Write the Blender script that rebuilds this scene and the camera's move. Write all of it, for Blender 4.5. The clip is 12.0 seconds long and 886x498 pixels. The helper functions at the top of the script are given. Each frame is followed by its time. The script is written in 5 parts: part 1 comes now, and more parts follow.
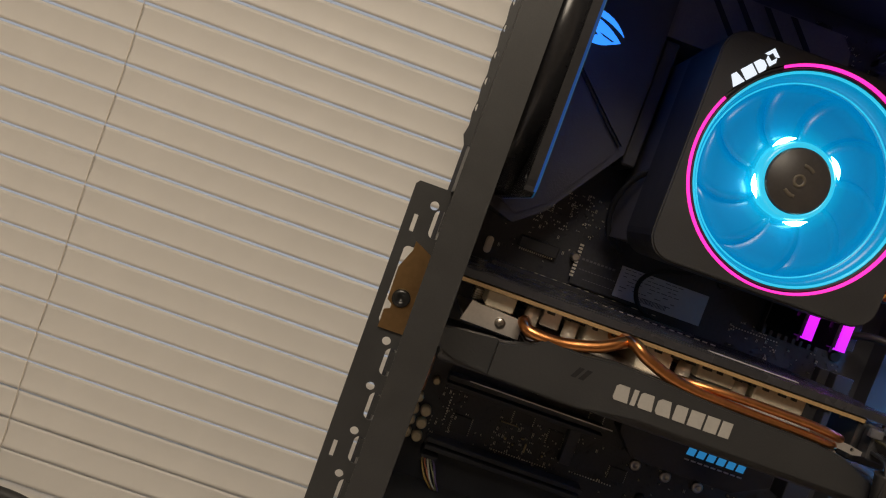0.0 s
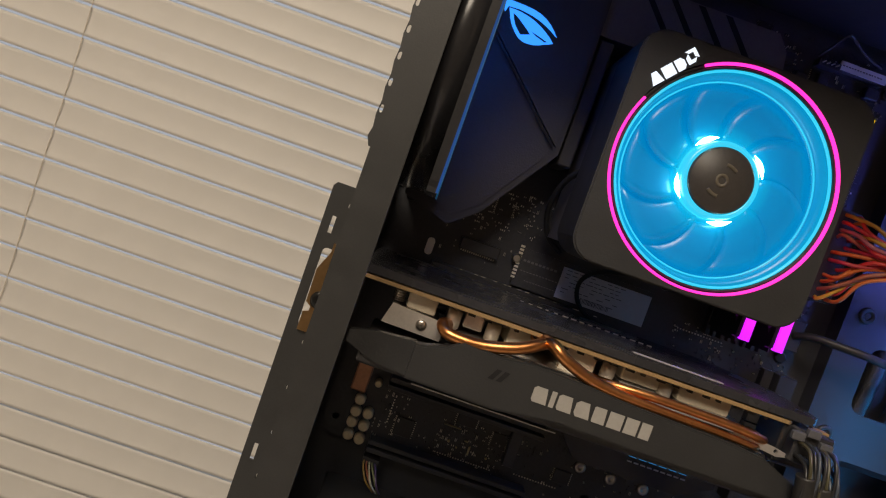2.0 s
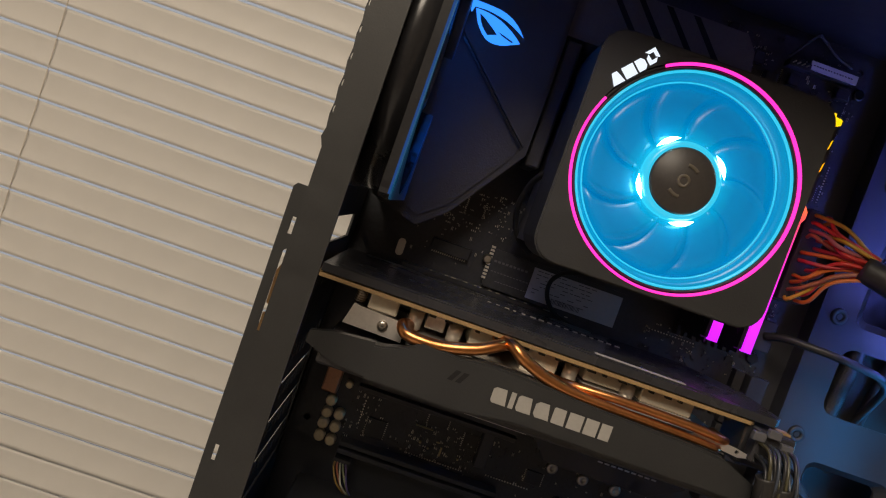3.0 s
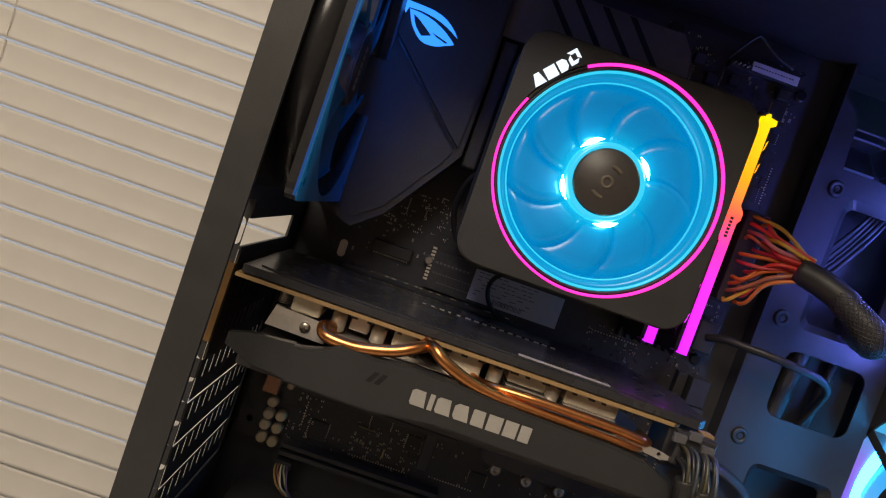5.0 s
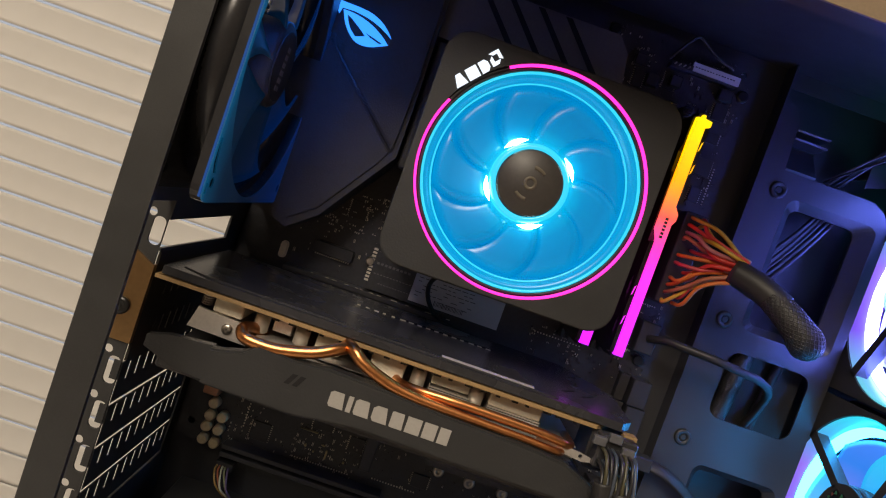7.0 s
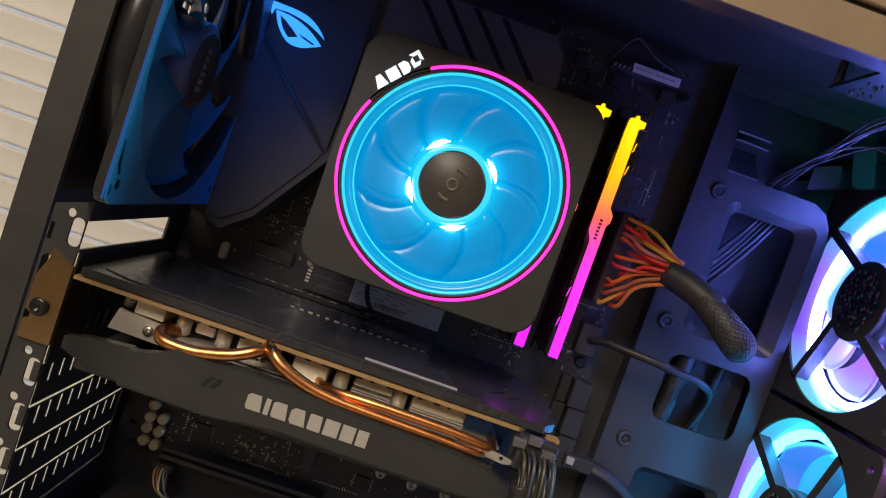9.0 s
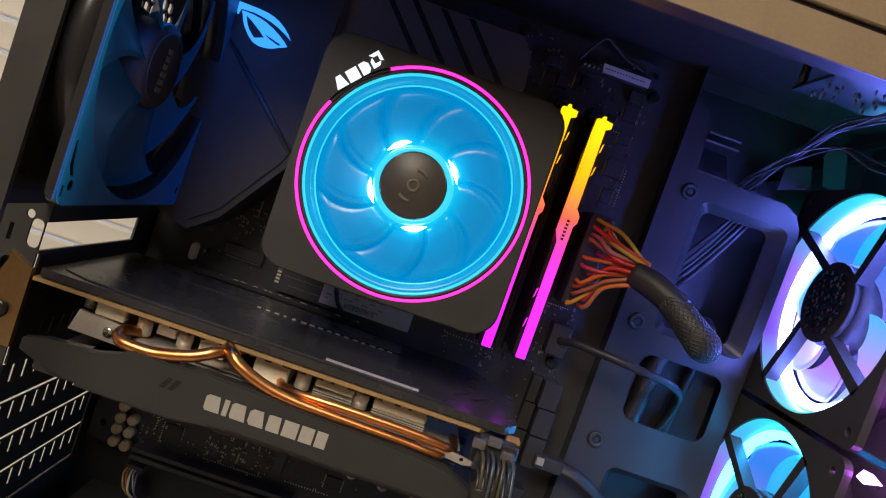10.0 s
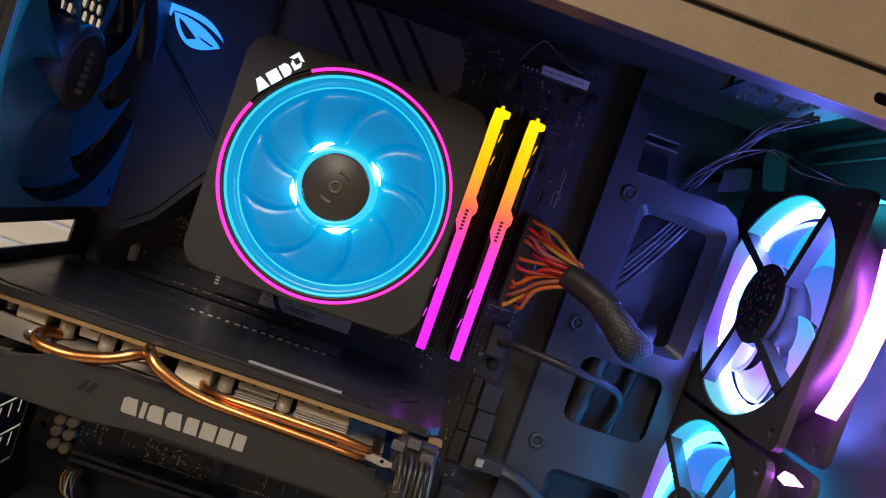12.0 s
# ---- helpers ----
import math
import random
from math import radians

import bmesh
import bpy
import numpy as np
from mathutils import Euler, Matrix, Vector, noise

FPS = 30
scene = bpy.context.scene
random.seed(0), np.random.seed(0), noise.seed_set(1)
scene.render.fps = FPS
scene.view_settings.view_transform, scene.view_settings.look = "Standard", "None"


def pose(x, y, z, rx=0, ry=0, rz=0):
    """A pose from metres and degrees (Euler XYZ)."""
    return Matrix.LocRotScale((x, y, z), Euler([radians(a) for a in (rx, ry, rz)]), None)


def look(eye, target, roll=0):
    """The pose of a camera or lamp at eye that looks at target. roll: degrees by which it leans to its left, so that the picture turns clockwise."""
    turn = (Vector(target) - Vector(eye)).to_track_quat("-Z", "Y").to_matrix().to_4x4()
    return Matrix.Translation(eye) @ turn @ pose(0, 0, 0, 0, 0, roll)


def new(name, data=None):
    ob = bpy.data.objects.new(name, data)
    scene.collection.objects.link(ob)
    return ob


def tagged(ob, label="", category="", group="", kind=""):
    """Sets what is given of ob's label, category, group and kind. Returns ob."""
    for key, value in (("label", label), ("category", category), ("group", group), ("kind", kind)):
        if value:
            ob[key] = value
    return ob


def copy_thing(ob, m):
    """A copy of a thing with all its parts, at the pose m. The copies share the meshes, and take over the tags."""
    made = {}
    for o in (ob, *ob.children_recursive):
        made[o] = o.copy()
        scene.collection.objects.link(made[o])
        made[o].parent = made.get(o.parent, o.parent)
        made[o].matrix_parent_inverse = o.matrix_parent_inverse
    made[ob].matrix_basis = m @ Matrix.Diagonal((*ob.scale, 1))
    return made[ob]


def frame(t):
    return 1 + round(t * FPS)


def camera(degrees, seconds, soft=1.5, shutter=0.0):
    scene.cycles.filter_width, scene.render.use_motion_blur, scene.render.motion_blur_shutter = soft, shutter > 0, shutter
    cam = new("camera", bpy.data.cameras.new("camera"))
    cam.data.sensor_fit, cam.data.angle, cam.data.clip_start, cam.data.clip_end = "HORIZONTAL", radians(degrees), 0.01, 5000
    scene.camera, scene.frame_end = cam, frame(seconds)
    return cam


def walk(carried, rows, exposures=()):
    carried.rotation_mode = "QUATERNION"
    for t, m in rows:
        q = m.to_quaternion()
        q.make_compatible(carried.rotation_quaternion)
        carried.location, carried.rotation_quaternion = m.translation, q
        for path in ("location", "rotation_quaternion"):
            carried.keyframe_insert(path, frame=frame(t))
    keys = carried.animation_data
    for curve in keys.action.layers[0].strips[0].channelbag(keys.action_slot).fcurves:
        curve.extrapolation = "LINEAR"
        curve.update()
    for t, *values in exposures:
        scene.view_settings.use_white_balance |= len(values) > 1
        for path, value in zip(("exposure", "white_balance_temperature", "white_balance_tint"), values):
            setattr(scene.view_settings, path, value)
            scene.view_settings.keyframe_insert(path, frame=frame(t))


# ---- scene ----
cam = camera(63.20, 12.0, soft=1.15)
PATH = [
    (0, (0.02102, -0.41154, 0.31974), (0.05785, 0.58591, 0.25870), 19.820),
    (0.5, (0.02985, -0.41116, 0.32279), (0.06441, 0.58638, 0.26188), 19.704),
    (1, (0.03844, -0.41085, 0.32575), (0.07121, 0.58676, 0.26505), 19.615),
    (1.5, (0.04683, -0.41060, 0.32866), (0.07821, 0.58707, 0.26820), 19.547),
    (2, (0.05505, -0.41039, 0.33152), (0.08539, 0.58733, 0.27133), 19.499),
    (2.5, (0.06312, -0.41021, 0.33435), (0.09271, 0.58755, 0.27444), 19.465),
    (3, (0.07108, -0.41005, 0.33716), (0.10016, 0.58775, 0.27751), 19.444),
    (5, (0.10225, -0.40941, 0.34837), (0.13082, 0.58845, 0.28952), 19.430),
    (5.5, (0.10995, -0.40924, 0.35119), (0.13862, 0.58863, 0.29246), 19.434),
    (6, (0.11764, -0.40905, 0.35403), (0.14646, 0.58881, 0.29538), 19.439),
    (6.5, (0.12532, -0.40885, 0.35688), (0.15434, 0.58901, 0.29829), 19.442),
    (7, (0.13300, -0.40865, 0.35974), (0.16225, 0.58921, 0.30121), 19.444),
    (9, (0.16367, -0.40788, 0.37125), (0.19428, 0.58996, 0.31308), 19.432),
    (9.5, (0.17129, -0.40775, 0.37410), (0.20243, 0.59009, 0.31617), 19.426),
    (10, (0.17887, -0.40766, 0.37692), (0.21067, 0.59017, 0.31934), 19.419),
    (10.5, (0.18638, -0.40764, 0.37970), (0.21901, 0.59020, 0.32261), 19.414),
    (11, (0.19381, -0.40769, 0.38243), (0.22748, 0.59015, 0.32600), 19.412),
    (11.5, (0.20114, -0.40784, 0.38508), (0.23609, 0.59001, 0.32953), 19.415),
    (12, (0.20834, -0.40811, 0.38765), (0.24489, 0.58974, 0.33322), 19.425),
]
EXPOSURE = [(0.0, -0.16), (2.0, 0.02), (3.0, -0.10), (6.0, 0.14), (9.0, 0.24), (12.0, 0.15)]
walk(cam, [(t, look(eye, target, roll)) for t, eye, target, roll in PATH], EXPOSURE)

# ---------- world, lamp, exposure ----------
world = bpy.data.worlds.new("room_dusk")
scene.world = world
world.use_nodes = True
world.node_tree.nodes["Background"].inputs[0].default_value = (0.30, 0.36, 0.50, 1)
world.node_tree.nodes["Background"].inputs[1].default_value = 0.10


def area_lamp(name, eye, target, size, power, colour):
    data = bpy.data.lights.new(name, "AREA")
    data.shape, data.size, data.energy, data.color = "DISK", size, power, colour
    ob = new(name, data)
    ob.matrix_world = look(eye, target)
    return ob


# the warm ceiling lamp of the room, high above and behind the camera
area_lamp("ceiling_lamp_light", (-0.30, -1.42, 1.48), (0.0, 0.0, 0.30), 0.90, 29.5, (1.0, 0.855, 0.68))

# ---------- materials ----------
MATS = {}


def mat(name, colour, rough=0.5, metal=0.0, grain=0.15, scale=300.0, bump=0.0, coat=0.0, spec=0.5, wear=0.0, wear_colour=(0.2, 0.18, 0.15)):
    """A painted, moulded or metal surface: two scales of tone, roughness breakup, fine relief."""
    if name in MATS:
        return MATS[name]
    m = bpy.data.materials.new(name)
    m.use_nodes = True
    nt = m.node_tree
    b = nt.nodes["Principled BSDF"]
    b.inputs["Metallic"].default_value = metal
    b.inputs["Specular IOR Level"].default_value = spec
    b.inputs["Coat Weight"].default_value = coat
    tc = nt.nodes.new("ShaderNodeTexCoord")
    n1 = nt.nodes.new("ShaderNodeTexNoise")
    n1.inputs["Scale"].default_value, n1.inputs["Detail"].default_value = scale, 4
    n2 = nt.nodes.new("ShaderNodeTexNoise")
    n2.inputs["Scale"].default_value, n2.inputs["Detail"].default_value = scale / 14, 3
    nt.links.new(tc.outputs["Object"], n1.inputs["Vector"])
    nt.links.new(tc.outputs["Object"], n2.inputs["Vector"])
    add = nt.nodes.new("ShaderNodeMath")
    add.operation = "ADD"
    nt.links.new(n1.outputs["Fac"], add.inputs[0])
    nt.links.new(n2.outputs["Fac"], add.inputs[1])
    ramp = nt.nodes.new("ShaderNodeMapRange")
    ramp.inputs["From Min"].default_value, ramp.inputs["From Max"].default_value = 0.6, 1.4
    ramp.inputs["To Min"].default_value, ramp.inputs["To Max"].default_value = 1 - grain, 1 + grain
    nt.links.new(add.outputs[0], ramp.inputs["Value"])
    mul = nt.nodes.new("ShaderNodeVectorMath")
    mul.operation = "SCALE"
    mul.inputs[0].default_value = colour
    nt.links.new(ramp.outputs[0], mul.inputs["Scale"])
    out = mul.outputs[0]
    if wear:
        n3 = nt.nodes.new("ShaderNodeTexNoise")
        n3.inputs["Scale"].default_value, n3.inputs["Detail"].default_value = scale / 5, 6
        nt.links.new(tc.outputs["Object"], n3.inputs["Vector"])
        pick = nt.nodes.new("ShaderNodeMapRange")
        pick.inputs["From Min"].default_value, pick.inputs["From Max"].default_value = 0.62, 0.72
        pick.inputs["To Max"].default_value = wear
        nt.links.new(n3.outputs["Fac"], pick.inputs["Value"])
        mix = nt.nodes.new("ShaderNodeMix")
        mix.data_type = "RGBA"
        nt.links.new(pick.outputs[0], mix.inputs[0])
        nt.links.new(out, mix.inputs[6])
        mix.inputs[7].default_value = (*wear_colour, 1)
        out = mix.outputs[2]
    nt.links.new(out, b.inputs["Base Color"])
    rr = nt.nodes.new("ShaderNodeMapRange")
    rr.inputs["From Min"].default_value, rr.inputs["From Max"].default_value = 0.3, 0.7
    rr.inputs["To Min"].default_value, rr.inputs["To Max"].default_value = max(0.03, rough * 0.93), min(1, rough * 1.07)
    nt.links.new(n2.outputs["Fac"], rr.inputs["Value"])
    nt.links.new(rr.outputs[0], b.inputs["Roughness"])
    if bump:
        bp = nt.nodes.new("ShaderNodeBump")
        bp.inputs["Strength"].default_value, bp.inputs["Distance"].default_value = bump, 0.0004
        nt.links.new(n1.outputs["Fac"], bp.inputs["Height"])
        nt.links.new(bp.outputs[0], b.inputs["Normal"])
    MATS[name] = m
    return m


def lit(name, colour, strength, gloss=0.0, base=None):
    """Light-emitting plastic, a light-emitting diode or a painted glint."""
    if name in MATS:
        return MATS[name]
    m = bpy.data.materials.new(name)
    m.use_nodes = True
    b = m.node_tree.nodes["Principled BSDF"]
    b.inputs["Base Color"].default_value = (*(base or [0.02 + 0.10 * c for c in colour]), 1)
    b.inputs["Roughness"].default_value = 0.25
    b.inputs["Specular IOR Level"].default_value = gloss
    b.inputs["Emission Color"].default_value = (*colour, 1)
    b.inputs["Emission Strength"].default_value = strength
    MATS[name] = m
    return m


def lit_ramp(name, axis, low, high, stops, strength, base=0.5):
    """A glow for rows of diodes and for painted light: the colour runs along one axis of the thing, in metres."""
    m = bpy.data.materials.new(name)
    m.use_nodes = True
    nt = m.node_tree
    b = nt.nodes["Principled BSDF"]
    tc = nt.nodes.new("ShaderNodeTexCoord")
    sep = nt.nodes.new("ShaderNodeSeparateXYZ")
    nt.links.new(tc.outputs["Object"], sep.inputs[0])
    mr = nt.nodes.new("ShaderNodeMapRange")
    mr.inputs["From Min"].default_value, mr.inputs["From Max"].default_value = low, high
    nt.links.new(sep.outputs[axis], mr.inputs["Value"])
    cr = nt.nodes.new("ShaderNodeValToRGB")
    cr.color_ramp.elements[0].position, cr.color_ramp.elements[0].color = stops[0][0], (*stops[0][1], 1)
    cr.color_ramp.elements[1].position, cr.color_ramp.elements[1].color = stops[-1][0], (*stops[-1][1], 1)
    for p, c in stops[1:-1]:
        cr.color_ramp.elements.new(p).color = (*c, 1)
    nt.links.new(mr.outputs[0], cr.inputs[0])
    nt.links.new(cr.outputs[0], b.inputs["Emission Color"])
    b.inputs["Emission Strength"].default_value = strength
    b.inputs["Base Color"].default_value = (base, base, base, 1)
    b.inputs["Roughness"].default_value = 0.35
    return m


def lit_radial(name, height, low, high, stops, strength, base):
    """Plastic round an axis along y, diode light put into its colour: it runs outwards from the hub, in metres."""
    m = lit_ramp(name, 0, low, high, stops, strength)
    nt = m.node_tree
    sep = [n for n in nt.nodes if n.type == "SEPXYZ"][0]
    tc = [n for n in nt.nodes if n.type == "TEX_COORD"][0]
    mr = [n for n in nt.nodes if n.type == "MAP_RANGE"][0]
    flat = nt.nodes.new("ShaderNodeVectorMath")
    flat.operation = "MULTIPLY_ADD"
    flat.inputs[1].default_value, flat.inputs[2].default_value = (1, 0, 1), (0, 0, -height)
    reach = nt.nodes.new("ShaderNodeVectorMath")
    reach.operation = "LENGTH"
    nt.links.new(tc.outputs["Object"], flat.inputs[0])
    nt.links.new(flat.outputs[0], reach.inputs[0])
    nt.nodes.remove(sep)
    nt.links.new(reach.outputs["Value"], mr.inputs["Value"])
    b = nt.nodes["Principled BSDF"]
    b.inputs["Base Color"].default_value = (*base, 1)
    b.inputs["Roughness"].default_value = 0.28
    return m


case_paint = mat("black_powder_coat", (0.0265, 0.0268, 0.0272), 0.46, grain=0.15, scale=1600, bump=0.08)
tray_paint = mat("black_tray_paint", (0.037, 0.038, 0.043), 0.36, grain=0.05, scale=1200, bump=0.08)
edge_steel = mat("raw_steel", (0.45, 0.44, 0.42), 0.35, metal=1.0, grain=0.15, scale=500)
brass_steel = mat("warm_bracket_steel", (0.44, 0.29, 0.14), 0.32, metal=1.0, grain=0.15, scale=400, wear=0.3, wear_colour=(0.3, 0.2, 0.12))
pcb_black = mat("black_circuit_board", (0.033, 0.034, 0.039), 0.38, grain=0.35, scale=500, bump=0.2, wear=0.25, wear_colour=(0.034, 0.035, 0.037))
pcb_edge = mat("board_edge", (0.30, 0.195, 0.085), 0.6, grain=0.25, scale=900)
matte_plastic = mat("matte_black_plastic", (0.041, 0.040, 0.042), 0.46, grain=0.15, scale=1200, bump=0.3)
shroud_plastic = mat("charcoal_shroud_plastic", (0.0235, 0.0240, 0.0250), 0.5, grain=0.12, scale=1000, bump=0.2)
gloss_plastic = mat("gloss_black_plastic", (0.020, 0.020, 0.022), 0.24, grain=0.2, scale=600)
slot_plastic = mat("slot_plastic", (0.030, 0.030, 0.033), 0.35, grain=0.2, scale=800)
grey_metal = mat("grey_anodised_heatsink", (0.13, 0.12, 0.115), 0.45, metal=0.15, grain=0.15, scale=900, bump=0.2)
alu = mat("cast_aluminium", (0.70, 0.66, 0.62), 0.42, metal=0.75, grain=0.10, scale=600, bump=0.15)
pad_white = mat("thermal_pad", (0.74, 0.67, 0.53), 0.7, grain=0.10, scale=500, bump=0.2)
copper = mat("copper_pipe", (0.60, 0.255, 0.090), 0.29, metal=1.0, grain=0.25, scale=250, wear=0.75, wear_colour=(0.34, 0.12, 0.04))
gold_can = mat("gold_capacitor_can", (0.60, 0.50, 0.33), 0.36, metal=0.6, grain=0.15, scale=800)
can_metal = mat("capacitor_can", (0.72, 0.66, 0.57), 0.38, metal=0.55, grain=0.1, scale=800)
letter_grey = mat("light_grey_print", (0.34, 0.325, 0.30), 0.55, grain=0.08, scale=900)
label_white = mat("paper_label", (0.56, 0.54, 0.54), 0.6, grain=0.06, scale=500)
ink = mat("label_ink", (0.08, 0.08, 0.09), 0.6, grain=0.1)
solder = mat("solder_and_chip_metal", (0.70, 0.66, 0.56), 0.34, metal=0.55, grain=0.3, scale=900)
chip_black = mat("chip_epoxy", (0.025, 0.025, 0.027), 0.4, grain=0.2, scale=900)
screw_steel = mat("screw_steel", (0.50, 0.47, 0.43), 0.3, metal=1.0, grain=0.2, scale=900)
rubber = mat("black_rubber", (0.020, 0.020, 0.020), 0.6, grain=0.2, scale=800, bump=0.3)
sleeve_mesh = mat("braided_sleeve", (0.026, 0.026, 0.028), 0.34, grain=0.5, scale=1500, bump=0.8)
shrink = mat("heat_shrink", (0.020, 0.019, 0.019), 0.5, grain=0.15, scale=500)
slat_paint = mat("cream_slat_enamel", (0.73, 0.70, 0.655), 0.5, grain=0.05, scale=45, bump=0.02)
nt = slat_paint.node_tree
thin = nt.nodes.new("ShaderNodeBsdfTranslucent")
thin.inputs["Color"].default_value = (0.80, 0.78, 0.74, 1)
blend = nt.nodes.new("ShaderNodeMixShader")
blend.inputs[0].default_value = 0.36
surface = nt.nodes["Material Output"].inputs["Surface"]
nt.links.new(nt.nodes["Principled BSDF"].outputs[0], blend.inputs[1])
nt.links.new(thin.outputs[0], blend.inputs[2])
nt.links.new(blend.outputs[0], surface)
cord_cloth = mat("blind_cord", (0.58, 0.52, 0.44), 0.9, grain=0.2, scale=2500, bump=0.6)
wall_paint = mat("wall_paint", (0.72, 0.67, 0.60), 0.8, grain=0.05, scale=40, bump=0.1)
desk_wood = mat("pale_desk_laminate", (0.50, 0.48, 0.46), 0.5, grain=0.1, scale=80)
floor_wood = mat("floor_boards", (0.24, 0.16, 0.10), 0.5, grain=0.25, scale=30)
plaster = mat("ceiling_plaster", (0.75, 0.73, 0.70), 0.9, grain=0.04, scale=50)

# diode light, bright at hub and rim, is put into the colour
fan_glow = lit_radial("lit_cyan_fan_plastic", 0.0475, 0.014, 0.047, [(0.0, (0.05, 0.75, 0.95)), (0.16, (0.0, 0.46, 0.82)), (0.34, (0.0, 0.26, 0.60)), (0.62, (0.0, 0.21, 0.52)), (0.86, (0.0, 0.27, 0.62)), (1.0, (0.0, 0.40, 0.78))], 0.74, (0.0, 0.08, 0.16))
fan_rim_glow = lit("lit_cyan_fan_rim", (0.03, 0.60, 0.88), 1.0, 0.6)
led_white = lit("white_hot_diode", (0.35, 0.95, 1.0), 22.0)
ring_glow = lit("lit_pink_ring", (1.0, 0.03, 0.40), 1.9)
logo_white = lit("lit_white_emblem", (0.85, 0.92, 1.0), 1.1)
emblem_blue = lit("lit_blue_emblem", (0.03, 0.24, 1.0), 1.6)
strip_white = lit("white_lit_strip", (0.60, 0.12, 1.0), 36.0)
rear_blue = lit("lit_rear_ring", (0.01, 0.16, 1.0), 18.0)
# blue glints on the rear fan's edge and hub, made as glowing strips
rear_glint = lit("blue_fan_glint", (0.01, 0.20, 0.9), 0.18)
# blue light on the rear fan's black face and blades, put into their glow
rear_spill = lit_ramp("black_fan_blue_spill", 1, -0.06, 0.06, [(0.0, (0.0, 0.065, 0.15)), (0.04, (0.0, 0.028, 0.065)), (0.16, (0.0, 0.008, 0.022)), (0.50, (0.0, 0.0035, 0.012)), (1.0, (0.0, 0.008, 0.06))], 1.0, 0.02)
fan_cyan = lit_ramp("lit_cyan_blade", 2, 0.0, 0.12, [(0.0, (0.10, 0.70, 0.62)), (0.28, (0.48, 0.28, 0.80)), (0.48, (0.10, 0.45, 0.95)), (0.70, (0.02, 0.42, 0.90)), (1.0, (0.03, 0.65, 0.90))], 0.9, 0.06)
fan_violet = lit_ramp("lit_violet_blade", 2, 0.0, 0.12, [(0.0, (0.05, 0.40, 0.75)), (0.25, (0.45, 0.14, 0.85)), (0.50, (0.22, 0.20, 0.95)), (0.75, (0.02, 0.22, 0.90)), (1.0, (0.10, 0.18, 0.90))], 0.8, 0.06)
fan_wall = lit_ramp("lit_fan_tunnel", 2, 0.0, 0.12, [(0.0, (0.10, 0.55, 0.60)), (0.30, (0.15, 0.06, 0.60)), (0.62, (0.22, 0.10, 0.60)), (0.80, (0.05, 0.30, 0.60)), (1.0, (0.02, 0.60, 0.70))], 1.2, 0.03)
fan_halo_violet = lit("lit_violet_fan_halo", (0.13, 0.17, 1.0), 58.0)
fan_halo_teal = lit("lit_teal_fan_halo", (0.02, 0.34, 0.90), 24.0)
ram_glow = lit_ramp("lit_memory_bar", 2, -0.064, 0.064, [(0.0, (0.30, 0.006, 0.52)), (0.22, (0.44, 0.008, 0.40)), (0.45, (0.50, 0.015, 0.20)), (0.58, (0.52, 0.045, 0.03)), (0.74, (0.52, 0.17, 0.0)), (0.90, (0.50, 0.26, 0.0)), (1.0, (0.44, 0.30, 0.0))], 2.9, 0.04)

# ---------- mesh helpers ----------


def box(bm, x0, x1, y0, y1, z0, z1, bevel=0.0, m=None, seg=1):
    t = bmesh.new()
    r = bmesh.ops.create_cube(t, size=1)
    bmesh.ops.scale(t, vec=(x1 - x0, y1 - y0, z1 - z0), verts=t.verts)
    bmesh.ops.translate(t, vec=((x0 + x1) / 2, (y0 + y1) / 2, (z0 + z1) / 2), verts=t.verts)
    if bevel:
        bmesh.ops.bevel(t, geom=t.edges[:], offset=bevel, segments=seg, affect="EDGES")
    join(bm, t, m)
    return bm


def join(bm, other, m=None):
    if m is not None:
        bmesh.ops.transform(other, matrix=m, verts=other.verts)
    keep = [bm.verts.new(v.co) for v in other.verts]
    other.verts.index_update()
    for f in other.faces:
        g = bm.faces.new([keep[v.index] for v in f.verts])
        g.smooth = f.smooth
    other.free()


def rod(bm, p0, p1, r0, r1=None, seg=16, bevel=0.0):
    """A round bar from p0 to p1."""
    p0, p1 = Vector(p0), Vector(p1)
    t = bmesh.new()
    bmesh.ops.create_cone(t, cap_ends=True, segments=seg, radius1=r0, radius2=r0 if r1 is None else r1, depth=(p1 - p0).length)
    if bevel:
        rim = [e for e in t.edges if abs(e.verts[0].co.z - e.verts[1].co.z) < 1e-7]
        bmesh.ops.bevel(t, geom=rim, offset=bevel, segments=2, affect="EDGES")
    for f in t.faces:
        f.smooth = len(f.verts) == 4
    q = (p1 - p0).to_track_quat("Z", "Y").to_matrix().to_4x4()
    join(bm, t, Matrix.Translation((p0 + p1) / 2) @ q)
    return bm


def smooth_line(pts, steps=6):
    """Points along a Catmull-Rom curve through pts."""
    p = [Vector(a) for a in pts]
    p = [p[0] * 2 - p[1]] + p + [p[-1] * 2 - p[-2]]
    out = []
    for i in range(1, len(p) - 2):
        a, b, c, d = p[i - 1], p[i], p[i + 1], p[i + 2]
        for s in range(steps):
            u = s / steps
            out.append(0.5 * (2 * b + (c - a) * u + (2 * a - 5 * b + 4 * c - d) * u * u + (3 * b - a - 3 * c + d) * u ** 3))
    out.append(p[-2])
    return out


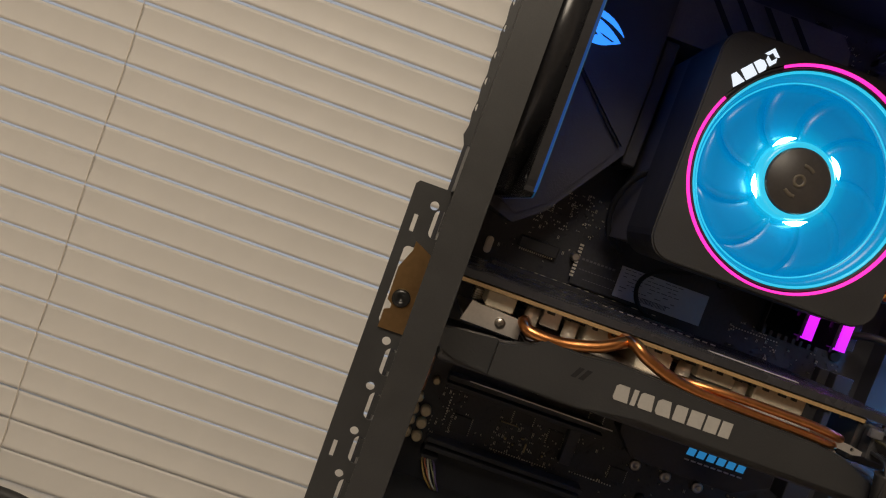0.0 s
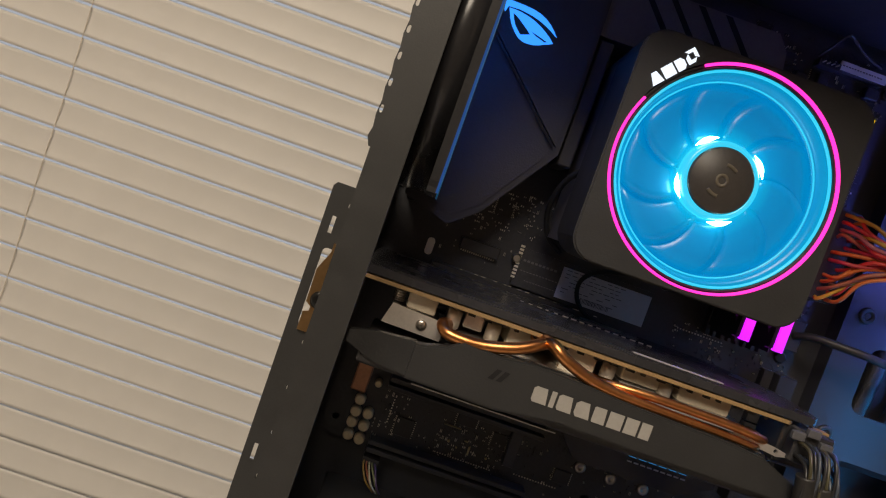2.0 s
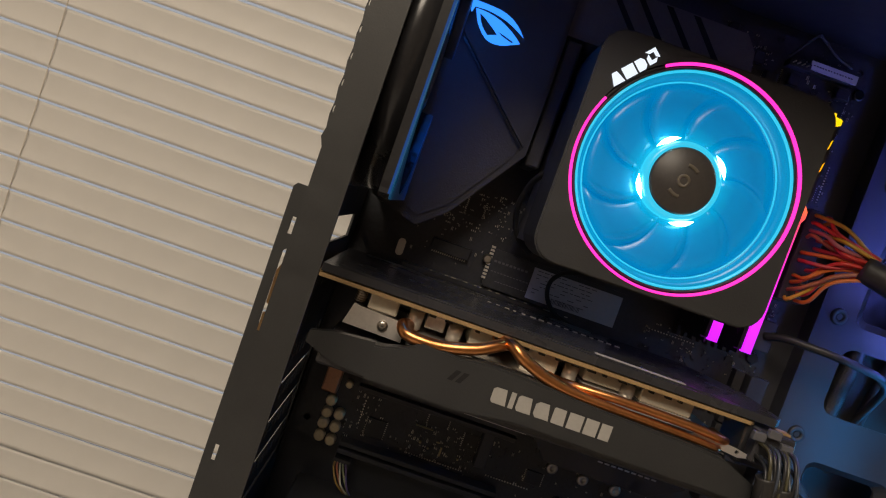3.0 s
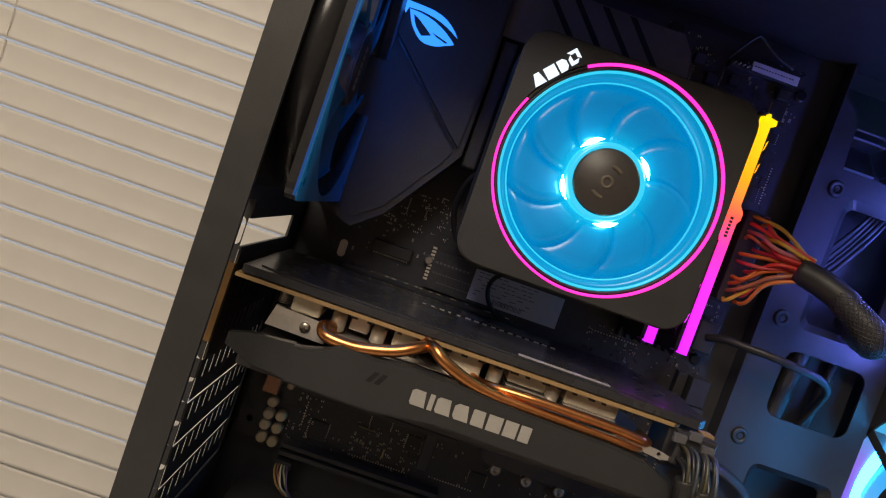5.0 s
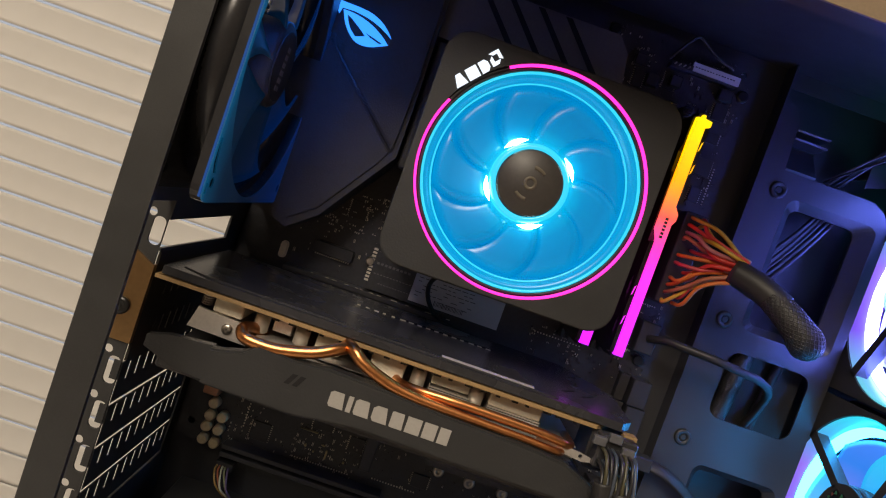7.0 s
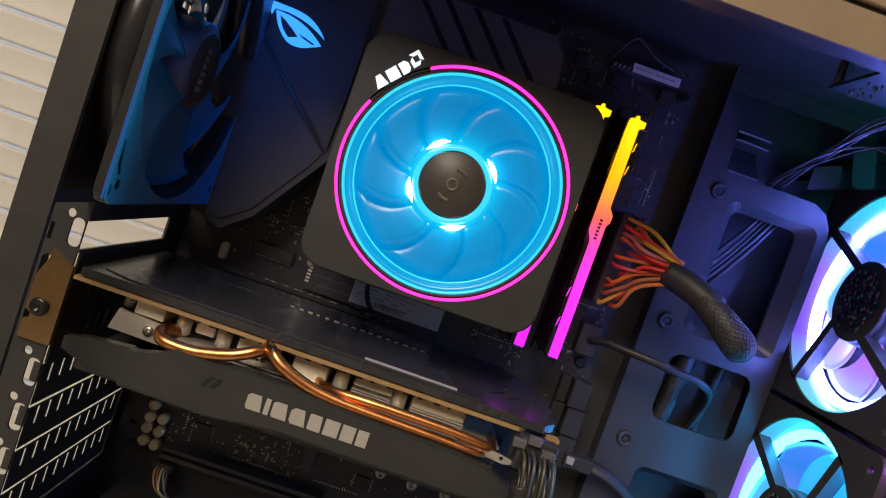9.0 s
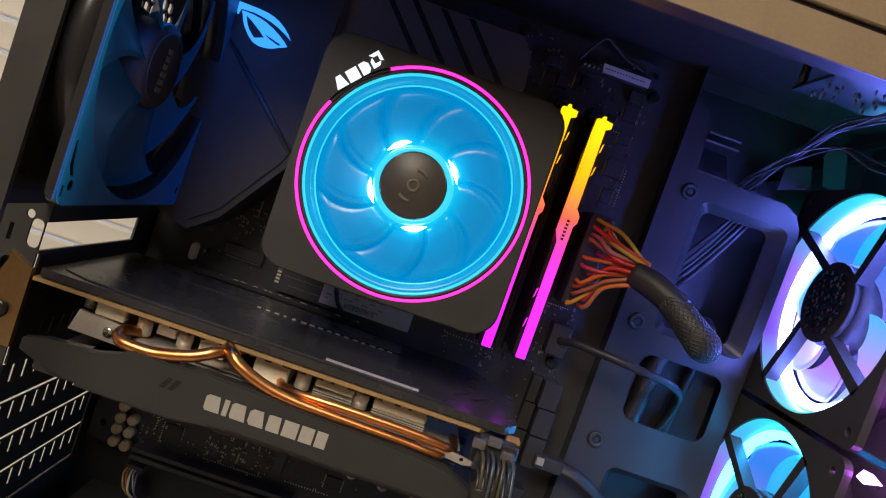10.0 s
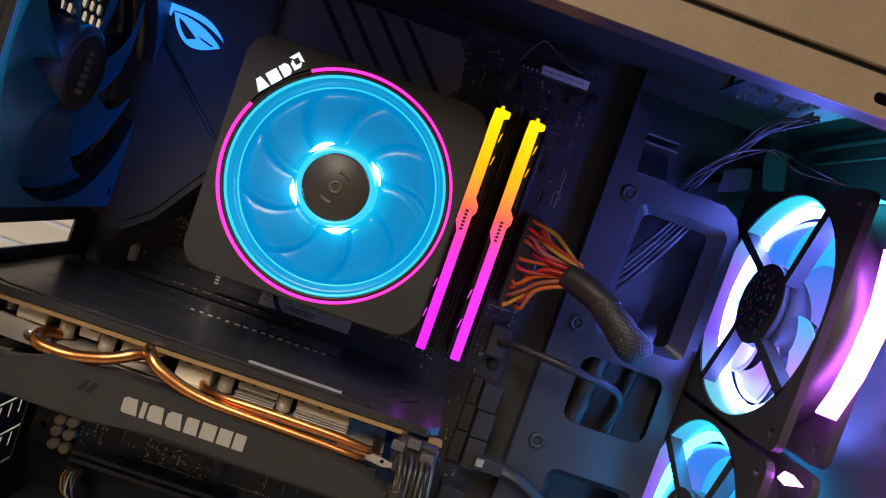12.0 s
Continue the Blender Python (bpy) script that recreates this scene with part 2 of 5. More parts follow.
def tube(bm, pts, r, seg=8, steps=6, flat=1.0):
    """A round cable or pipe through pts; r is a number or a list along it."""
    line = smooth_line(pts, steps)
    n = len(line)
    rs = [r] * n if not isinstance(r, (list, tuple)) else [float(np.interp(i / (n - 1), np.linspace(0, 1, len(r)), r)) for i in range(n)]
    side, rings = None, []
    for i, c in enumerate(line):
        d = (line[min(i + 1, n - 1)] - line[max(i - 1, 0)]).normalized()
        side = (side - d * side.dot(d)).normalized() if side else d.orthogonal().normalized()
        up = d.cross(side)
        rings.append([bm.verts.new(c + rs[i] * (math.cos(a) * side + flat * math.sin(a) * up)) for a in (2 * math.pi * k / seg for k in range(seg))])
    for a, b in zip(rings, rings[1:]):
        for k in range(seg):
            bm.faces.new((a[k], a[(k + 1) % seg], b[(k + 1) % seg], b[k])).smooth = True
    bm.faces.new(rings[0][::-1])
    bm.faces.new(rings[-1])
    return bm


PLANES = {"xz": lambda u, w, d: (u, d, w), "yz": lambda u, w, d: (d, u, w), "xy": lambda u, w, d: (u, w, d)}


def plate(bm, plane, outline, d0, d1, holes=()):
    """A sheet with holes: outlines in the plane's two axes, from d0 to d1 along the third."""
    t = bmesh.new()
    put = PLANES[plane]
    for loop in (outline, *holes):
        vs = [t.verts.new(put(u, w, d0)) for u, w in loop]
        for a, b in zip(vs, vs[1:] + vs[:1]):
            t.edges.new((a, b))
    bmesh.ops.triangle_fill(t, use_beauty=True, edges=t.edges[:])
    got = bmesh.ops.extrude_face_region(t, geom=t.faces[:])
    shift = Vector(put(0, 0, d1)) - Vector(put(0, 0, d0))
    bmesh.ops.translate(t, vec=shift, verts=[g for g in got["geom"] if isinstance(g, bmesh.types.BMVert)])
    bmesh.ops.recalc_face_normals(t, faces=t.faces[:])
    join(bm, t)
    return bm


def rect(u0, u1, w0, w1, r=0.0, n=4):
    if not r:
        return [(u0, w0), (u1, w0), (u1, w1), (u0, w1)]
    out = []
    for cu, cw, a0 in ((u1 - r, w1 - r, 0), (u0 + r, w1 - r, 90), (u0 + r, w0 + r, 180), (u1 - r, w0 + r, 270)):
        out += [(cu + r * math.cos(radians(a0 + 90 * k / n)), cw + r * math.sin(radians(a0 + 90 * k / n))) for k in range(n + 1)]
    return out


def disc(cu, cw, r, n=16, a0=0.0):
    return [(cu + r * math.cos(a0 + 2 * math.pi * k / n), cw + r * math.sin(a0 + 2 * math.pi * k / n)) for k in range(n)]


def lathe(bm, profile, m, seg=48, a0=0.0, a1=360.0):
    """Turns a closed (r, h) profile round the local z axis, from a0 to a1 degrees."""
    full = abs(a1 - a0) >= 360
    t = bmesh.new()
    n = seg if full else seg + 1
    rings = []
    for k in range(n):
        a = radians(a0 + (a1 - a0) * k / seg)
        rings.append([t.verts.new((r * math.cos(a), r * math.sin(a), h)) for r, h in profile])
    p = len(profile)
    for k in range(seg):
        a, b = rings[k], rings[(k + 1) % n]
        for i in range(p):
            j = (i + 1) % p
            if profile[i][0] == 0 and profile[j][0] == 0:
                continue
            t.faces.new((a[i], a[j], b[j], b[i])).smooth = True
    if not full:
        t.faces.new(rings[0])
        t.faces.new(rings[-1][::-1])
    bmesh.ops.remove_doubles(t, verts=t.verts, dist=1e-7)
    bmesh.ops.recalc_face_normals(t, faces=t.faces[:])
    join(bm, t, m)
    return bm


def blade(bm, m, r0, r1, a_mid, sweep, spread0, spread1, pitch, thick, rows=7, cols=5):
    """One curved fan blade about the local z axis."""
    t = bmesh.new()
    layers = []
    for side in (0, 1):
        grid = []
        for i in range(rows):
            u = i / (rows - 1)
            r = r0 + (r1 - r0) * u
            wide = spread0 + (spread1 - spread0) * u
            mid = a_mid + sweep * u * u
            line = []
            for j in range(cols):
                v = j / (cols - 1) - 0.5
                a = radians(mid + wide * v)
                h = pitch * v * (1.15 - 0.4 * u) + 0.002 * (0.25 - v * v) + (thick if side else 0)
                line.append(t.verts.new((r * math.cos(a), r * math.sin(a), h)))
            grid.append(line)
        layers.append(grid)
    lo, hi = layers
    for i in range(rows - 1):
        for j in range(cols - 1):
            t.faces.new((lo[i][j], lo[i][j + 1], lo[i + 1][j + 1], lo[i + 1][j])).smooth = True
            t.faces.new((hi[i][j], hi[i + 1][j], hi[i + 1][j + 1], hi[i][j + 1])).smooth = True
    for i in range(rows - 1):
        t.faces.new((lo[i][0], lo[i + 1][0], hi[i + 1][0], hi[i][0]))
        t.faces.new((lo[i][-1], hi[i][-1], hi[i + 1][-1], lo[i + 1][-1]))
    for j in range(cols - 1):
        t.faces.new((lo[0][j], hi[0][j], hi[0][j + 1], lo[0][j + 1]))
        t.faces.new((lo[-1][j], lo[-1][j + 1], hi[-1][j + 1], hi[-1][j]))
    bmesh.ops.recalc_face_normals(t, faces=t.faces[:])
    join(bm, t, m)
    return bm


ROOT = {}


def thing(name, base, label, category, group="", kind=""):
    ob = new(name)
    ob.empty_display_size = 0.02
    ob.location = base
    ROOT[ob] = Vector(base)
    return tagged(ob, label, category, group, kind)


def part(name, bm, material, parent, label=""):
    """Links a mesh, drawn in world places, as one part under a thing or a part."""
    base = ROOT[parent]
    bmesh.ops.translate(bm, vec=-base, verts=bm.verts)
    me = bpy.data.meshes.new(name)
    bm.to_mesh(me)
    bm.free()
    me.materials.append(material)
    ob = new(name, me)
    ob.parent = parent
    ROOT[ob] = base
    return tagged(ob, label)


def solid(name, bm, material, label="", category="", kind="", group=""):
    """A thing or a piece of the setting that is one mesh."""
    me = bpy.data.meshes.new(name)
    bm.to_mesh(me)
    bm.free()
    me.materials.append(material)
    ob = new(name, me)
    ROOT[ob] = Vector((0, 0, 0))
    return tagged(ob, label, category, group, kind)


def B(*args, **kw):
    return box(bmesh.new(), *args, **kw)

# ---------- the room ----------
solid("floor", B(-2.2, 2.2, -2.8, 0.30, -0.74, -0.70), floor_wood, "brown wooden floor of the room", "floor", "structure")
solid("ceiling", B(-2.2, 2.2, -2.8, 0.30, 1.75, 1.80), plaster, "white plastered ceiling", "ceiling", "structure")
solid("wall_south", B(-2.2, 2.2, -2.84, -2.80, -0.70, 1.75), wall_paint, "beige painted wall", "wall", "structure")
solid("wall_west", B(-2.24, -2.20, -2.8, 0.30, -0.70, 1.75), wall_paint, "beige painted wall", "wall", "structure")
solid("wall_east", B(2.20, 2.24, -2.8, 0.30, -0.70, 1.75), wall_paint, "beige painted wall", "wall", "structure")
bm = bmesh.new()
plate(bm, "xz", rect(-2.2, 2.2, -0.70, 1.75), 0.13, 0.25, [rect(-0.85, 0.62, 0.015, 1.20)])
solid("wall_north", bm, wall_paint, "beige painted wall with a window opening", "wall", "structure")
win = thing("window_1", (-0.115, 0.20, 0.015), "window behind the closed blind at dusk", "window", kind="structure")
bm = bmesh.new()
plate(bm, "xz", rect(-0.85, 0.62, 0.015, 1.20), 0.19, 0.22, [rect(-0.80, -0.50, 0.04, 1.15), rect(-0.45, 0.57, 0.04, 1.15)])
part("window_frame", bm, mat("white_window_paint", (0.75, 0.74, 0.72), 0.5), win)
glass = bpy.data.materials.new("window_glass")
glass.use_nodes = True
glass.node_tree.nodes["Principled BSDF"].inputs["Transmission Weight"].default_value = 1.0
glass.node_tree.nodes["Principled BSDF"].inputs["Roughness"].default_value = 0.02
for x0, x1 in ((-0.80, -0.50), (-0.45, 0.57)):
    pane = part("pane", B(x0, x1, 0.203, 0.207, 0.04, 1.15), glass, win)
    pane.visible_shadow = False
dusk = lit("dusk_sky", (0.47, 0.495, 0.55), 1.0)
solid("backdrop", B(-3, 3, 0.90, 0.91, -0.6, 2.2), dusk, "blue dusk sky outside the window", "sky", "structure")

desk = thing("desk", (0.0, -0.30, -0.70), "pale laminate desk under the computer", "desk")
part("desktop", B(-0.80, 0.90, -0.62, 0.125, -0.016, 0.012, bevel=0.002), desk_wood, desk)
for x in (-0.76, 0.82):
    for y in (-0.58, 0.06):
        part("leg", B(x, x + 0.05, y, y + 0.05, -0.70, -0.016, bevel=0.002), desk_wood, desk)
bm = bmesh.new()
tube(bm, [(-0.50, 0.030, 0.0160), (-0.34, 0.040, 0.0170), (-0.24, 0.052, 0.0360), (-0.19, 0.0535, 0.0415), (-0.157, 0.0535, 0.0385), (-0.11, 0.050, 0.0250), (-0.05, 0.046, 0.0162), (-0.02, 0.045, 0.0162)], 0.0042, 10)
solid("power_cable", bm, rubber, "black power cable lying on the desk", "cable")

# ---------- the window blind ----------
blind = thing("window_blind", (-0.2, 0.07, 0.0285), "closed cream slatted window blind behind the computer", "blind")
PITCH = 0.0209
prof = []
for k in range(9):
    u = k / 8 - 0.5
    prof.append((0.0193 * u, -0.0008 * (1 - 4 * u * u)))
tilt = radians(94.0)
bm = bmesh.new()
x0, x1 = -0.85, 0.60
rows = []
for x in (x0, x1):
    for off in (0.0, 0.00035):
        rows.append([bm.verts.new((x + 0.2, -(u * math.cos(tilt) + (h + off) * math.sin(tilt)), u * math.sin(tilt) - (h + off) * math.cos(tilt))) for u, h in prof])
for k in range(8):
    for a, b, flip in ((0, 2, False), (1, 3, True)):
        f = (rows[a][k], rows[a][k + 1], rows[b][k + 1], rows[b][k])
        bm.faces.new(f if not flip else f[::-1]).smooth = True
for k in (0, 8):
    bm.faces.new((rows[0][k], rows[2][k], rows[3][k], rows[1][k]))
bmesh.ops.recalc_face_normals(bm, faces=bm.faces[:])
slat_mesh = bpy.data.meshes.new("slat")
bm.to_mesh(slat_mesh)
bm.free()
slat_mesh.materials.append(slat_paint)
for k in range(2, 52):
    s = new("slat", slat_mesh)
    s.parent = blind
    s.location = (random.uniform(-0.001, 0.001), 0, 0.0105 + PITCH * k - 0.0285)
    s.rotation_euler = (radians(random.uniform(-0.28, 0.28)), radians(random.uniform(-0.08, 0.08)), 0)
part("bottom_rail", B(-0.85, 0.60, 0.058, 0.084, 0.0285, 0.0405, bevel=0.003), slat_paint, blind)
part("head_rail", B(-0.85, 0.60, 0.055, 0.095, 1.10, 1.14, bevel=0.003), slat_paint, blind)
for x in (-0.198, -0.62, 0.34):
    bm = bmesh.new()
    tube(bm, [(x + 0.0004 * math.sin(k * 1.7), 0.0690, 0.035 + 0.0345 * k) for k in range(32)], 0.0003, 6, 2)
    part("cord", bm, cord_cloth, blind)

# ---------- the computer case ----------
case = thing("computer_case", (0.20, -0.06, 0.012), "open black steel computer case standing on the desk", "computer case")
hexes = []
for i in range(-8, 9):
    for j in range(-8, 9):
        cy, cz = -0.097 + 0.0068 * (i + 0.5 * (j % 2)), 0.392 + 0.0059 * j
        if (cy + 0.097) ** 2 + (cz - 0.392) ** 2 < 0.051 ** 2:
            hexes.append(disc(cy, cz, 0.0031, 6, math.pi / 6))
bm = bmesh.new()
opening = [(-0.1535, 0.110), (-0.1085, 0.110), (-0.1085, 0.1725), (-0.003, 0.1725), (-0.003, 0.3022), (-0.1085, 0.3022), (-0.1085, 0.3035), (-0.0170, 0.3035), (-0.0165, 0.3160), (-0.1085, 0.3160), (-0.1085, 0.3245), (-0.1535, 0.3245)]
plate(bm, "yz", rect(-0.1592, 0.030, 0.031, 0.4985), 0.0298, 0.0310, [opening, rect(-0.0350, -0.001, 0.335, 0.480)] + hexes)
part("rear_panel", bm, case_paint, case)
bm = bmesh.new()
plate(bm, "xz", rect(0.0272, 0.0402, 0.031, 0.4985), -0.1604, -0.1592, [])
box(bm, 0.0392, 0.0402, -0.1592, -0.1580, 0.031, 0.4985)
box(bm, 0.0273, 0.0284, -0.1592, -0.1080, 0.325, 0.4985)
part("rear_flange", bm, case_paint, case)
ledge_holes = [disc(0.0228, z, 0.0019) for z in (0.3171, 0.2560, 0.2353, 0.2146, 0.1946)]
ledge_holes += [rect(0.0159, 0.0177, z, z + 0.0075) for z in (0.3037, 0.2007)]
ledge_holes += [rect(0.0240, 0.0296, z - 0.0062, z + 0.0062, 0.0024) for z in (0.3098, 0.2475, 0.2272, 0.2070, 0.1868)]
ledge_holes += [rect(0.0165, 0.0285, 0.2625, 0.2975, 0.002)]
bm = bmesh.new()
plate(bm, "xz", [(0.0122, 0.100), (0.0298, 0.100), (0.0298, 0.3252), (0.0136, 0.3252), (0.0122, 0.3235)], -0.1078, -0.1066, ledge_holes)
part("slot_ledge", bm, case_paint, case)
bm = bmesh.new()
box(bm, 0.0122, 0.0132, -0.1066, -0.095, 0.100, 0.3235)
part("ledge_lip", bm, case_paint, case)
# the edge of the rear vent pressing, with its row of holes
bm = bmesh.new()
vent_holes = [[(0.0252 + 0.0008 * math.cos(a), 0.3562 + 0.0100 * k + 0.0016 * math.sin(a)) for a in (2 * math.pi * i / 12 for i in range(12))] for k in range(13)]
scallop = [(0.0239 + (0.0005 if k % 2 else 0.0), 0.4840 - 0.0050 * k) for k in range(28)]
plate(bm, "xz", [(0.0273, 0.3420), (0.0273, 0.4900), (0.0244, 0.4900)] + scallop + [(0.0236, 0.3455), (0.0250, 0.3420)], -0.1480, -0.1468, vent_holes)
part("vent_edge", bm, case_paint, case, "black steel strip pierced with a row of holes")
# expansion slot covers below the graphics card
for z0, z1 in ((0.2333, 0.2520), (0.2133, 0.2319), (0.1933, 0.2119), (0.1732, 0.1919)):
    slits = []
    for k in range(10):
        y = -0.0980 + 0.0097 * k
        zc = z0 + 0.0132
        slits.append([(y - 0.0009, zc - 0.0042), (y + 0.0009, zc - 0.0042), (y + 0.0008, zc + 0.0042), (y - 0.0010, zc + 0.0042)])
    bm = bmesh.new()
    plate(bm, "yz", rect(-0.1066, -0.0035, z0, z1), 0.0300, 0.03025, slits)
    box(bm, 0.0264, 0.0300, -0.1070, -0.1062, z0 + 0.0103, z0 + 0.0187)
    part("slot_cover", bm, case_paint, case)
# the tray behind the board
bm = bmesh.new()
plate(bm, "xz", rect(0.0274, 0.2985, 0.031, 0.4985), 0.0085, 0.0095, [])
part("tray", bm, tray_paint, case)
win1 = rect(0.3190, 0.3733, 0.3490, 0.4280, 0.006)
win2 = rect(0.3190, 0.3685, 0.2962, 0.3362, 0.007)
win3 = rect(0.3225, 0.3740, 0.205, 0.268, 0.006)
bm = bmesh.new()
plate(bm, "xz", [(0.2985, 0.031), (0.3795, 0.031), (0.3795, 0.4215), (0.3778, 0.4300), (0.3735, 0.4370), (0.3660, 0.4410), (0.3112, 0.4415), (0.3095, 0.4690), (0.3060, 0.4760), (0.2985, 0.4800)], -0.0040, -0.0030, [win1, win2, win3])
box(bm, 0.3112, 0.3660, -0.0030, 0.0085, 0.4407, 0.4415)
box(bm, 0.3085, 0.3095, -0.0030, 0.0085, 0.4415, 0.4690)
box(bm, 0.2985, 0.3880, 0.0085, 0.0095, 0.4890, 0.4985)
box(bm, 0.2975, 0.2987, -0.0040, 0.0090, 0.031, 0.4985)
part("cable_tray", bm, tray_paint, case, "black tray panel lit blue by the fans")
for hole, inner in ((win1, rect(0.3244, 0.3640, 0.3532, 0.4232, 0.005)), (win3, rect(0.3265, 0.3700, 0.209, 0.2640, 0.005))):
    bm = bmesh.new()
    loops = []
    for ring, y in ((hole, -0.0042), (inner, 0.0010), (inner, 0.0030)):
        loops.append([bm.verts.new((u, y, w)) for u, w in ring])
    for a, b in zip(loops, loops[1:]):
        for k in range(len(a)):
            bm.faces.new((a[k - 1], a[k], b[k], b[k - 1]))
    bmesh.ops.recalc_face_normals(bm, faces=bm.faces[:])
    part("window_rim", bm, tray_paint, case, "pressed sloping window rim")
part("grommet", B(0.3150, 0.3720, 0.0100, 0.0120, 0.2920, 0.3400, bevel=0.0008), rubber, case, "black rubber cable grommet")
for x, z in ((0.3115, 0.4300), (0.3090, 0.3514), (0.3105, 0.2797)):
    bm = bmesh.new()
    M = Matrix(((1, 0, 0, x), (0, 0, -1, -0.0040), (0, 1, 0, z), (0, 0, 0, 1)))
    lathe(bm, [(0.0022, 0.0), (0.0050, 0.0), (0.0046, 0.0012), (0.0040, 0.0016), (0.0022, 0.0014)], M, 20)
    rivet = part("rivet", bm, case_paint, case)
    bm = bmesh.new()
    rod(bm, (x, -0.0035, z), (x, -0.0052, z), 0.0020, 0.0017, 12)
    part("pin", bm, rubber, rivet)
# the pressed cable loop above the tray: a sloping shelf under two lips
bm = bmesh.new()
plate(bm, "yz", [(-0.0038, 0.4415), (0.0084, 0.4560), (0.0084, 0.4572), (-0.0050, 0.4427)], 0.3112, 0.3290)
loop = part("cable_loop", bm, tray_paint, case, "pressed steel cable loop")
for z in (0.4580, 0.4628):
    bm = bmesh.new()
    plate(bm, "yz", [(0.0084, z), (-0.0052, z + 0.0012), (-0.0058, z + 0.0022), (-0.0050, z + 0.0026), (0.0084, z + 0.0014)], 0.3098, 0.3292)
    part("lip", bm, tray_paint, loop)
part("side_panel", B(0.0282, 0.430, 0.030, 0.0315, 0.026, 0.505), case_paint, case)
part("bottom_panel", B(0.0274, 0.430, -0.1592, 0.030, 0.026, 0.031), case_paint, case)
part("power_shroud", B(0.0470, 0.370, -0.150, -0.0050, 0.031, 0.165, bevel=0.001), case_paint, case)
bm = bmesh.new()
plate(bm, "xy", rect(0.0262, 0.4300, -0.1592, 0.030), 0.4985, 0.5000, [])
part("top_panel", bm, case_paint, case)
bm = bmesh.new()
plate(bm, "xz", rect(0.0402, 0.4400, 0.4632, 0.4765), -0.1712, -0.1700, [rect(0.3340, 0.3430, 0.4672, 0.4712, 0.0019)])
# black paint lightened to brown for the warm light on beam and lid edge
part("top_beam", bm, mat("case_paint_warm_lit", (0.235, 0.175, 0.115), 0.42, grain=0.12, scale=700, bump=0.15), case, "black steel beam, warm room light put into its paint colour")
part("beam_return", B(0.0402, 0.4400, -0.1700, -0.1592, 0.4634, 0.4644), case_paint, case)
part("beam_groove", B(0.0402, 0.4400, -0.1695, -0.1600, 0.4765, 0.4786), rubber, case)
part("lid_edge", B(0.0262, 0.4400, -0.1716, -0.1592, 0.4786, 0.5180, bevel=0.0005), mat("case_paint_warm_lit", (0.235, 0.175, 0.115)), case)
part("lid", B(0.0262, 0.4400, -0.1592, 0.0315, 0.5005, 0.5180, bevel=0.0015), case_paint, case)
for z, r in ((0.4898, 0.0019), (0.4801, 0.0010)):
    bm = bmesh.new()
    rod(bm, (0.4050, 0.028, z), (0.4050, -0.158, z), r, None, 12)
    part("front_rail", bm, tray_paint, case, "thin steel rail at the case front")
for pts in ([(0.3785, 0.4745), (0.3800, 0.4790), (0.3850, 0.4820), (0.3905, 0.4812), (0.3961, 0.4614), (0.3900, 0.4580), (0.3834, 0.4586)], [(0.3600, 0.4610), (0.3680, 0.4650), (0.3745, 0.4668), (0.3775, 0.4540), (0.3600, 0.4480)]):
    bm = bmesh.new()
    plate(bm, "xz", pts, 0.0010, 0.0024)
    box(bm, min(p[0] for p in pts) + 0.004, min(p[0] for p in pts) + 0.0055, 0.0024, 0.0300, pts[0][1] - 0.006, pts[0][1])
    part("mounting_tab", bm, tray_paint, case, "bent steel mounting tab")
part("inner_rail", B(0.06, 0.400, -0.150, -0.1455, 0.4700, 0.4985, bevel=0.001), case_paint, case)
part("front_panel", B(0.4200, 0.4400, -0.1592, 0.0315, 0.026, 0.4985, bevel=0.002), matte_plastic, case)
for x in (0.05, 0.39):
    for y in (-0.14, 0.01):
        bm = bmesh.new()
        rod(bm, (x, y, 0.012), (x, y, 0.0262), 0.009, 0.0105, 20)
        part("foot", bm, rubber, case)

# ---------- fans ----------
AX = lambda c: Matrix(((0, 0, 1, c[0]), (1, 0, 0, c[1]), (0, 1, 0, c[2]), (0, 0, 0, 1)))


